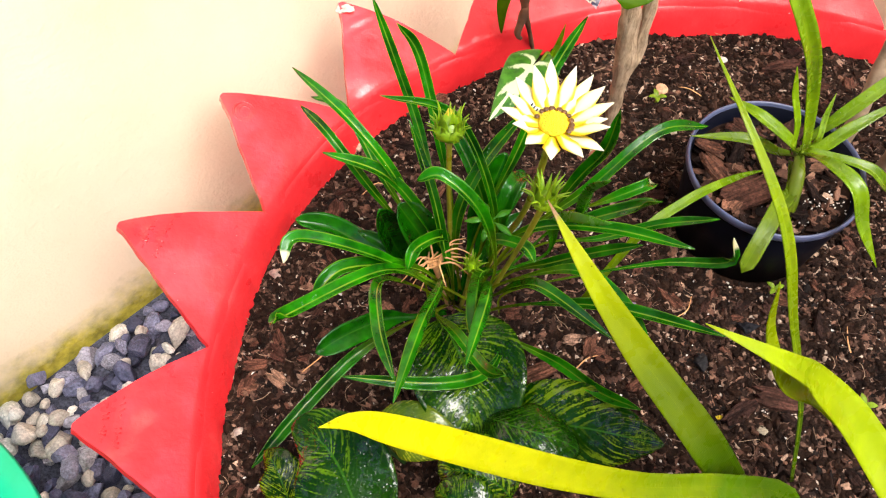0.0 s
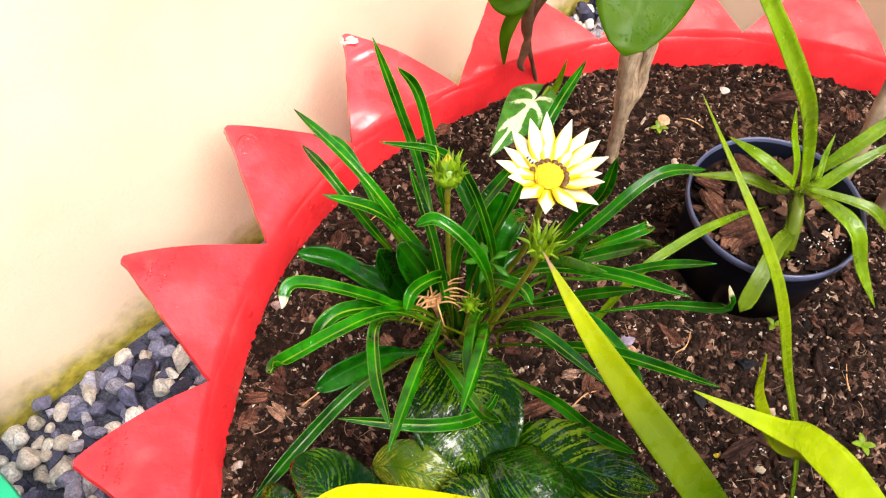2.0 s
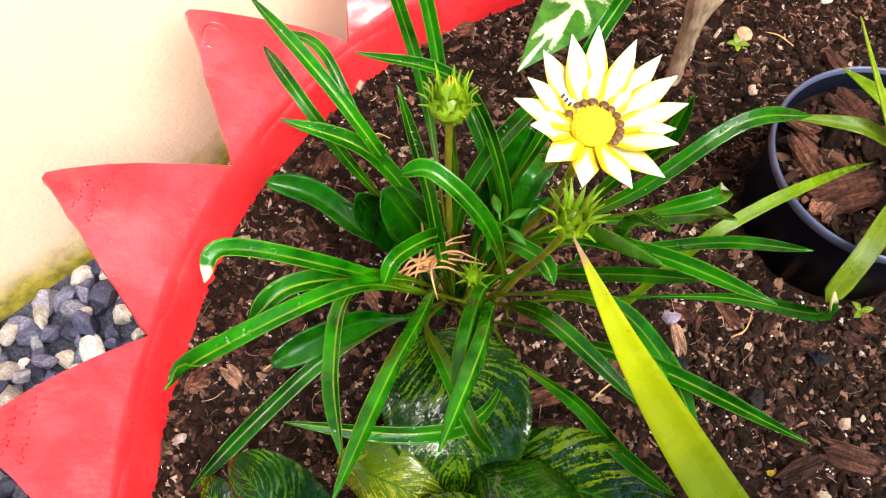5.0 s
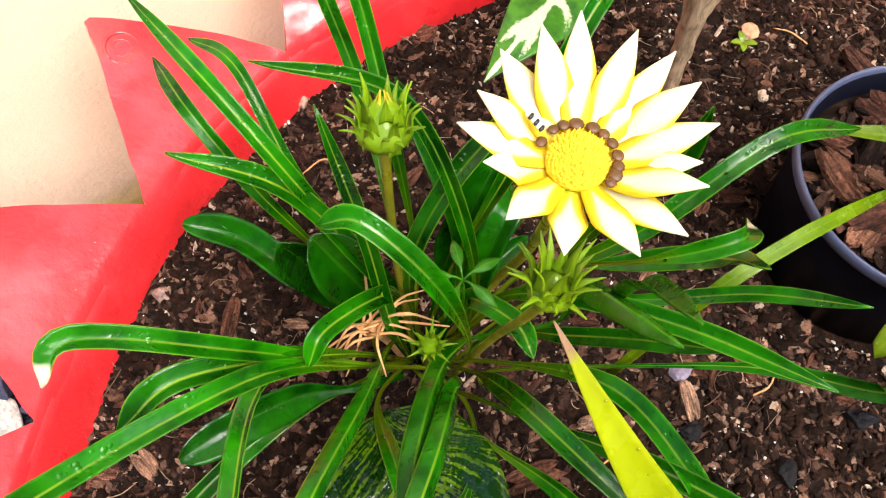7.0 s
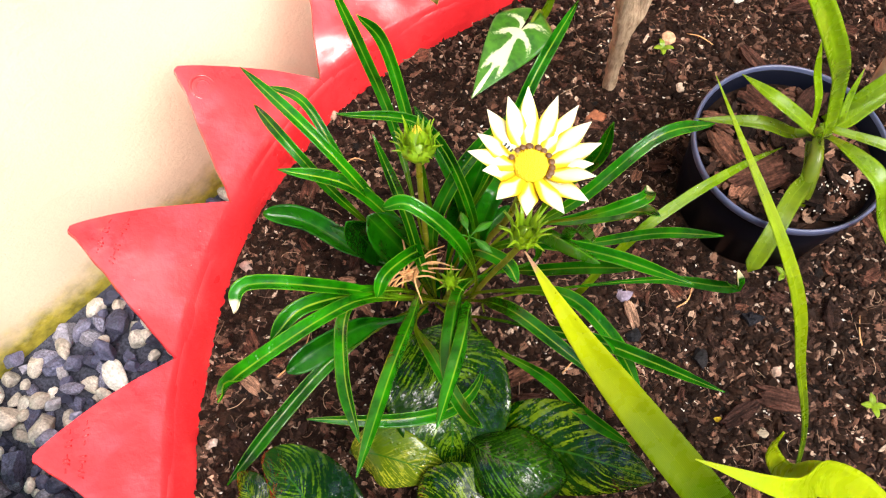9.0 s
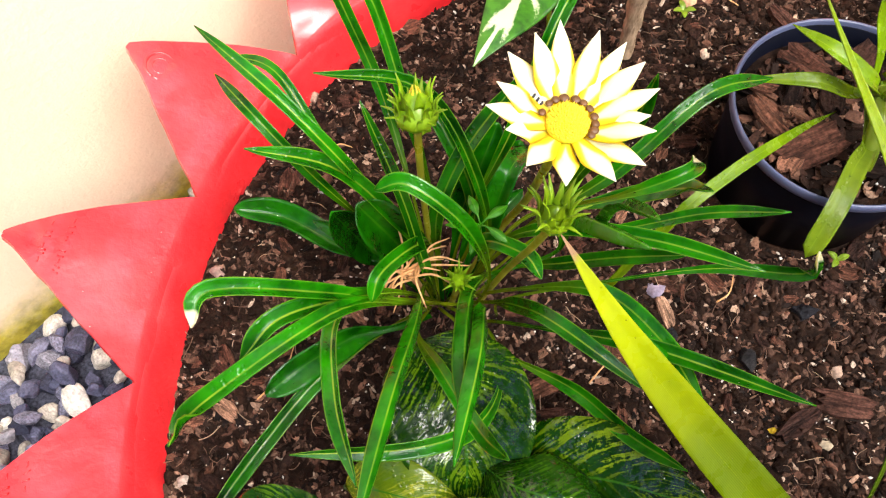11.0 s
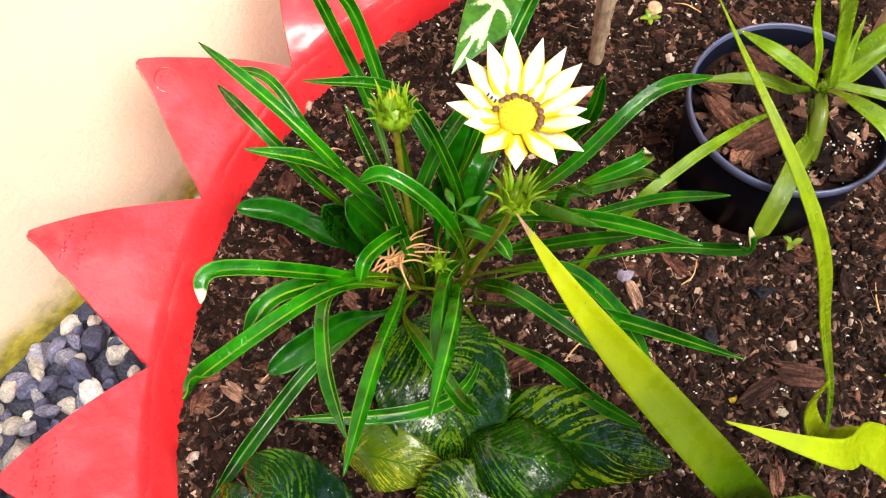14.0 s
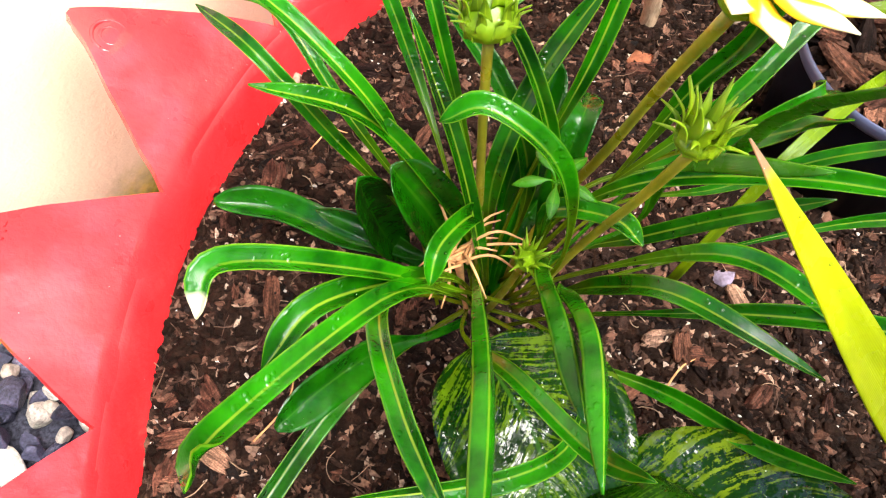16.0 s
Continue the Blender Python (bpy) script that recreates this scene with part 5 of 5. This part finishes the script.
def bud(stalk, axis, size, spikes, spread, seed, tipcolour=None, stalk_r=0.0024, wide=0.62, core=1.0):
    """A closed flower head in spiny bracts on its stalk."""
    rng = random.Random(seed)
    top = Vector(stalk[-1])
    axis = Vector(axis).normalized()
    ex = axis.cross(Vector((0.2, 1, 0.1))).normalized()
    ey = axis.cross(ex)
    stem = tube("bud_stalk", stalk, [stalk_r, stalk_r * 0.9, stalk_r], STALK, gazania)
    prof = [(0.25, -0.1), (0.8, 0.02), (1.08, 0.35), (1.18, 0.8), (1.06, 1.3), (0.78, 1.8), (0.42, 2.2), (0.02, 2.4)]
    verts, faces = [], []
    for j in range(24):
        a = 2 * math.pi * j / 24
        for r, z in prof:
            k = size * (1 + 0.05 * math.cos(a * 8 + z)) * (core if z > 1 else 1)
            z = z if z < 1 else 1 + (z - 1) * core
            verts.append(top + (ex * math.cos(a) + ey * math.sin(a)) * r * k + axis * z * size)
    n = len(prof)
    for j in range(24):
        for i in range(n - 1):
            a, b = j * n + i, (j + 1) % 24 * n + i
            faces.append((a, b, b + 1, a + 1))
    body = from_lists("bud", verts, faces, BRACT, stem, "green bud with spiny bracts")
    for i in range(spikes):
        f = i / spikes
        a = i * 2.39996 + rng.uniform(-0.2, 0.2)
        out = ex * math.cos(a) + ey * math.sin(a)
        z0 = 0.25 + 1.55 * f
        r0 = 0.75 + 0.3 * math.sin(math.pi * min(1, z0 / 1.6)) if z0 < 1.2 else 1.0 - 0.45 * (z0 - 1.2)
        p0 = top + out * r0 * size + axis * z0 * size
        far = size * rng.uniform(0.75, 1.15) * spread
        lean = 0.75 - 0.62 * f
        p1 = p0 + out * far * lean * 0.30 + axis * far * 0.45
        p2 = p1 + out * far * (lean * 0.85 + 0.08) + axis * far * (0.15 + 0.5 * f)
        ribbon("bract", [p0 - axis * 0.3 * size, p0 + out * 0.04 * size, p1, p2], size * wide, BRACT, body, lambda s: max(0.03, 1 - s**1.5), 0.3, up=tuple(out), count=8, cols=2, thick=0.0006)
    if tipcolour:
        # a few yellow petal points that show between the bracts
        for i in range(6):
            a = i * 1.05 + 0.3
            out = ex * math.cos(a) + ey * math.sin(a)
            p0 = top + out * size * 0.42 + axis * size * 1.6
            p1 = top + out * size * 0.30 + axis * size * 2.0
            p2 = top + out * size * (0.10 + 0.08 * (i % 2)) + axis * size * rng.uniform(2.15, 2.5)
            ribbon("petal_tip", [p0, p1, p2], size * 0.2, tipcolour, body, lambda s: max(0.04, 1 - s**1.6), 0.3, up=tuple(out), count=8, cols=2, thick=0.0006, label="" if i else "yellow petal tip")


bud([(0.217, 0.711, 0.02), (0.214, 0.711, 0.12), (0.212, 0.719, 0.19), (0.212, 0.726, 0.236)], (0.0, 0.42, 1), 0.0101, 28, 0.95, 3, YELLOW_TIP, wide=0.56, core=0.8)
bud([(0.243, 0.697, 0.02), (0.262, 0.690, 0.11), (0.272, 0.672, 0.19), (0.277, 0.662, 0.238)], (0.1, 0.25, 1), 0.0076, 22, 2.0, 4, wide=0.80, core=0.6)
bud([(0.225, 0.700, 0.02), (0.229, 0.690, 0.07), (0.231, 0.680, 0.12), (0.231, 0.678, 0.130)], (0.1, -0.3, 1), 0.0050, 18, 2.1, 5, wide=0.8, core=0.6)


# a young shoot in the middle
shoot = Vector((0.246, 0.700, 0.160))
for k in range(5):
    a = 0.6 + 1.25 * k
    d = Vector((math.cos(a), math.sin(a), 0.2))
    ribbon("leaf", [shoot - Vector((0, 0, 0.05)), shoot, shoot + d * 0.010 + Vector((0, 0, 0.005)), shoot + d * 0.021], 0.0062, GAZ_YOUNG, gazania, lambda s: 0.15 if s < 0.5 else max(0.05, math.sin(math.pi * (s - 0.5) * 1.95)), 0.3, count=16, cols=4)


def dry_head():
    rng = random.Random(14)
    c = Vector((0.200, 0.690, 0.118))
    head = tube("dry_head", [(0.212, 0.703, 0.02), (0.206, 0.698, 0.07), tuple(c)], [0.0018, 0.0018, 0.003], STRAW, gazania, label="withered flower head with straw-coloured strands")
    for i in range(16):
        a = rng.uniform(-2.9, 0.6) if i % 3 else rng.uniform(0, 6.28)
        out = Vector((math.cos(a), math.sin(a), 0))
        ln = rng.uniform(0.018, 0.042)
        up = rng.uniform(0.004, 0.02)
        pts = [c + Vector((rng.gauss(0, 0.004), rng.gauss(0, 0.004), 0)), c + out * ln * 0.5 + Vector((0, 0, up)), c + out * ln + Vector((0, 0, up * 0.6 - rng.uniform(0, 0.014)))]
        tube("strand", pts, [0.0009, 0.0008, 0.0004], STRAW, head, 5, 10)


dry_head()

# ---- arrowhead plant ----
def arrowhead_material():
    m, n, l, b = material("arrowhead_leaf", 0.3)
    uv = coords(n, "UV")
    sep = n.new("ShaderNodeSeparateXYZ")
    l.new(uv, sep.inputs[0])
    v = coords(n)
    across = maths(n, l, "ABSOLUTE", maths(n, l, "SUBTRACT", sep.outputs[0], 0.5))
    # pale veins that thin out towards the margin
    ph = maths(n, l, "ADD", maths(n, l, "SUBTRACT", sep.outputs[1], maths(n, l, "MULTIPLY", across, 0.55)), maths(n, l, "MULTIPLY", noise_tex(n, l, v, 60, 3), 0.10))
    rays = maths(n, l, "COSINE", maths(n, l, "MULTIPLY", ph, 21.0))
    wide = maths(n, l, "ADD", maths(n, l, "MULTIPLY", rays, 0.46), maths(n, l, "MULTIPLY", across, -1.5))
    wide = maths(n, l, "ADD", wide, maths(n, l, "MULTIPLY", noise_tex(n, l, v, 420, 5, 0.75), 1.1))
    rib = ramp(n, l, across, [(0.03, grey(0.6)), (0.12, grey(0))])
    mask = ramp(n, l, maths(n, l, "ADD", wide, rib), [(0.38, grey(0)), (0.62, grey(1))])
    col = ramp(n, l, noise_tex(n, l, v, 120, 4), [(0.35, (0.012, 0.085, 0.002)), (0.65, (0.045, 0.185, 0.005))])
    col = mix(n, l, mask, col, (0.54, 0.62, 0.38))
    l.new(col, b.inputs["Base Color"])
    bump(n, l, b, noise_tex(n, l, v, 100, 3), 0.3, 0.001)
    return m


ARROW = arrowhead_material()
arrow = thing("arrowhead_plant", (0.318, 0.975, 0.0), "arrowhead plant leaf, green with white veins", "plant")
tube("stalk", [(0.335, 0.985, -0.005), (0.330, 0.985, 0.06), (0.318, 0.955, 0.110), (0.308, 0.935, 0.113)], [0.0022, 0.002, 0.0016], STEM, arrow)
ribbon("leaf", [(0.316, 0.955, 0.112), (0.298, 0.926, 0.117), (0.276, 0.893, 0.116), (0.253, 0.861, 0.108)], 0.056, ARROW, arrow, lambda s: (0.14 + 0.86 * math.sin(math.pi / 2 * min(1, s / 0.26)) ** 0.8 if s < 0.28 else max(0.02, 1 - ((s - 0.28) / 0.72) ** 1.35)), -0.12, up=(-0.2, -0.5, 1), count=34, cols=16, wave=0.10, notch=0.033)

# ---- shrub behind ----


def bark_material():
    m, n, l, b = material("pale_brown_bark", 0.85, spec=0.2)
    mp = n.new("ShaderNodeMapping")
    mp.inputs["Scale"].default_value = (1, 1, 0.12)
    l.new(coords(n), mp.inputs["Vector"])
    streak = noise_tex(n, l, mp.outputs[0], 320, 5, 0.65, 0.4)
    knots = noise_tex(n, l, coords(n), 45, 4, 0.6)
    col = ramp(n, l, streak, [(0.28, (0.20, 0.135, 0.08)), (0.5, (0.40, 0.285, 0.185)), (0.75, (0.54, 0.41, 0.28))])
    col = mix(n, l, 1.0, col, ramp(n, l, knots, [(0.3, grey(0.6)), (0.7, grey(1.25))]), "MULTIPLY")
    l.new(col, b.inputs["Base Color"])
    bump(n, l, b, maths(n, l, "ADD", streak, maths(n, l, "MULTIPLY", knots, 0.8)), 0.9, 0.003)
    return m


BARKY = bark_material()
shrub = thing("shrub", (0.407, 0.948, 0.0), "shrub with a bare pale trunk and a broad glossy leaf", "shrub")
tube("trunk", [(0.402, 0.949, -0.02), (0.402, 0.951, 0.03), (0.401, 0.952, 0.065), (0.400, 0.953, 0.101), (0.397, 0.955, 0.131), (0.395, 0.957, 0.165), (0.391, 0.961, 0.22), (0.388, 0.966, 0.32), (0.386, 0.970, 0.45)], [0.0070, 0.0070, 0.0082, 0.0112, 0.0100, 0.0104, 0.010, 0.010, 0.009], BARKY, shrub, 14, 40, rough=0.4)
tube("branch", [(0.405, 0.953, 0.075), (0.411, 0.955, 0.098), (0.413, 0.959, 0.122), (0.415, 0.963, 0.150), (0.416, 0.968, 0.19), (0.42, 0.98, 0.33)], [0.004, 0.0062, 0.0072, 0.0074, 0.007, 0.005], BARKY, shrub, 10, 24, rough=0.35)
ribbon("leaf", [(0.390, 0.975, 0.42), (0.374, 0.905, 0.365), (0.360, 0.855, 0.322), (0.345, 0.810, 0.287)], 0.094, BROAD, shrub, lambda s: max(0.03, math.sin(math.pi * (0.12 + 0.88 * s)) ** 0.55), 0.10, up=(0, -0.7, 1), count=24, cols=10, wave=0.03)

TWIG = plain("dark_brown_twig", (0.13, 0.062, 0.030), 0.8, 0.35, 80)
seedling = thing("seedling", (0.330, 1.085, 0.0), "thin brown-stemmed seedling with drooping green leaves", "plant")
tube("stem", [(0.324, 1.075, -0.01), (0.311, 1.062, 0.050), (0.303, 1.053, 0.080), (0.299, 1.050, 0.118), (0.298, 1.050, 0.157), (0.296, 1.050, 0.22), (0.295, 1.052, 0.27)], [0.0026, 0.0028, 0.0042, 0.0075, 0.0080, 0.0062, 0.005], TWIG, seedling, 10, 30, rough=0.35)
tube("stem", [(0.302, 1.051, 0.092), (0.299, 1.048, 0.075), (0.296, 1.045, 0.056), (0.301, 1.043, 0.050)], [0.0050, 0.0046, 0.0036, 0.0020], TWIG, seedling, 8, 14, rough=0.4)
tube("stem", [(0.299, 1.050, 0.112), (0.308, 1.050, 0.138), (0.320, 1.050, 0.165), (0.335, 1.055, 0.21), (0.345, 1.06, 0.26)], [0.0046, 0.0048, 0.0046, 0.0042, 0.0035], TWIG, seedling, 8, 18, rough=0.35)
ribbon("leaf", [(0.294, 1.045, 0.142), (0.281, 1.036, 0.133), (0.274, 1.030, 0.110), (0.275, 1.030, 0.070)], 0.017, BROAD, seedling, oval, 0.3, up=(-0.3, -1, 0.4))
ribbon("leaf", [(0.296, 1.045, 0.168), (0.284, 1.035, 0.160), (0.268, 1.030, 0.160), (0.246, 1.028, 0.180)], 0.032, BROAD, seedling, oval, 0.2, up=(0, -1, 0.6))
ribbon("leaf", [(0.300, 1.046, 0.172), (0.290, 1.030, 0.190), (0.280, 1.020, 0.210), (0.262, 1.012, 0.235)], 0.035, BROAD, seedling, oval, 0.2, up=(0, -1, 0.6))
ribbon("leaf", [(0.333, 0.984, 0.035), (0.322, 0.966, 0.080), (0.329, 0.969, 0.104), (0.336, 0.975, 0.131)], 0.0095, POTLEAF, arrow, lambda s: strap_profile(s, 0.3, 0.5, 0.4), 0.6, up=(0.3, -1, 0.4), label="unopened olive-green young leaf")


def grey_stem(points, r):
    ob = tube("bare_stem", points, [r, r * 0.95, r * 0.85], plain("grey_brown_bark", (0.28, 0.20, 0.13), 0.8, 0.4, 70), None, 10, 22, rough=0.25)
    return tagged(ob, "bare grey-brown stem rising from the soil", "stem", "bare stems")


grey_stem([(0.655, 0.905, -0.02), (0.669, 0.933, 0.060), (0.673, 0.951, 0.115), (0.68, 0.975, 0.20), (0.69, 1.0, 0.32)], 0.0085)
grey_stem([(0.702, 0.884, -0.02), (0.694, 0.881, 0.05), (0.684, 0.880, 0.1), (0.672, 0.876, 0.2), (0.66, 0.87, 0.32)], 0.009)


# ---- weeds ----
def sprout(x, y, size, count, mat, label, seed):
    rng = random.Random(seed)
    z = soil_height(x, y)
    s = thing("sprout", (x, y, z), label, "sprout", "sprouts in the soil")
    tube("stem", [(x, y, z - 0.004), (x, y, z + size * 0.8), (x + 0.001, y, z + size * 1.2)], [0.0009, 0.0008, 0.0007], STEM, s, 6, 8)
    for i in range(count):
        a = 6.28 * i / count + rng.uniform(-0.3, 0.3)
        d = Vector((math.cos(a), math.sin(a), 0.25))
        p = Vector((x, y, z + size * 1.15))
        ribbon("leaf", [p, p + d * size * 0.5 + Vector((0, 0, size * 0.15)), p + d * size], size * 0.55, mat, s, oval, 0.2, count=10, cols=4)


LIME = leaf_material("sprout_leaf", (0.15, 0.26, 0.006), (0.24, 0.36, 0.012), (0.26, 0.38, 0.02), 0.06, 0.4, 0.3)
sprout(0.462, 0.988, 0.011, 4, LIME, "tiny lime-green sprout in dark soil", 1)
sprout(0.541, 0.728, 0.010, 3, LIME, "tiny green seedling beside the pot", 2)
sprout(0.592, 0.604, 0.011, 4, LIME, "tiny green weed in dark soil", 3)
singled("dry_petal", 0.471, 1.003, 0.009, (0.45, 0.27, 0.16), "dry peach-coloured petal lying beside a sprout", 0.35, 17, z=0.006)

# fine twigs on the soil
def twig(x, y, ang, ln, seed):
    rng = random.Random(seed)
    d = Vector((math.cos(ang), math.sin(ang), 0))
    q = Vector((x, y, soil_height(x, y) + 0.003))
    ob = tube("dry_twig", [q, q + d * ln * 0.5 + Vector((rng.gauss(0, 0.003), rng.gauss(0, 0.003), 0.003)), q + d * ln], [0.0007, 0.0007, 0.0004], STRAW, None, 5, 8)
    tagged(ob, "thin dry straw lying on the soil", "twig", "straws on the soil")


twig(0.624, 0.600, -0.7, 0.05, 1)
twig(0.075, 0.640, 1.0, 0.05, 2)
twig(0.330, 0.640, 0.6, 0.035, 3)
twig(0.535, 0.760, 2.2, 0.03, 4)
twig(0.600, 0.660, 1.4, 0.03, 5)
twig(0.440, 0.700, 0.9, 0.03, 6)
twig(0.520, 1.000, 2.6, 0.03, 7)
twig(0.120, 0.850, 0.4, 0.03, 8)


# beads of rain on the leaves
def water_drops(plant):
    m, n, l, b = material("rain_water", 0.02, spec=0.5)
    b.inputs["Transmission Weight"].default_value, b.inputs["IOR"].default_value = 1.0, 1.33
    verts, faces = [], []
    for p, nor, r in DROP_SPOTS[plant.name]:
        a = nor.orthogonal().normalized()
        c = nor.cross(a)
        base = len(verts)
        for ring, (wide, high) in enumerate(((1.0, -0.15), (0.95, 0.3), (0.62, 0.62))):
            for q in range(8):
                t = 2 * math.pi * q / 8
                verts.append(p + (a * math.cos(t) + c * math.sin(t)) * r * wide + nor * r * high)
        verts.append(p + nor * r * 0.74)
        for ring in range(2):
            for q in range(8):
                i, j = base + ring * 8 + q, base + ring * 8 + (q + 1) % 8
                faces.append((i, j, j + 8, i + 8))
        for q in range(8):
            faces.append((base + 16 + q, base + 16 + (q + 1) % 8, base + 24))
        faces.append(tuple(base + q for q in range(7, -1, -1)))
    tagged(from_lists("rainwater", verts, faces, m, plant, "clear beads of rain on the leaves"), kind="stuff")


for plant in (gazania, strap_plant, pot_plant):
    water_drops(plant)
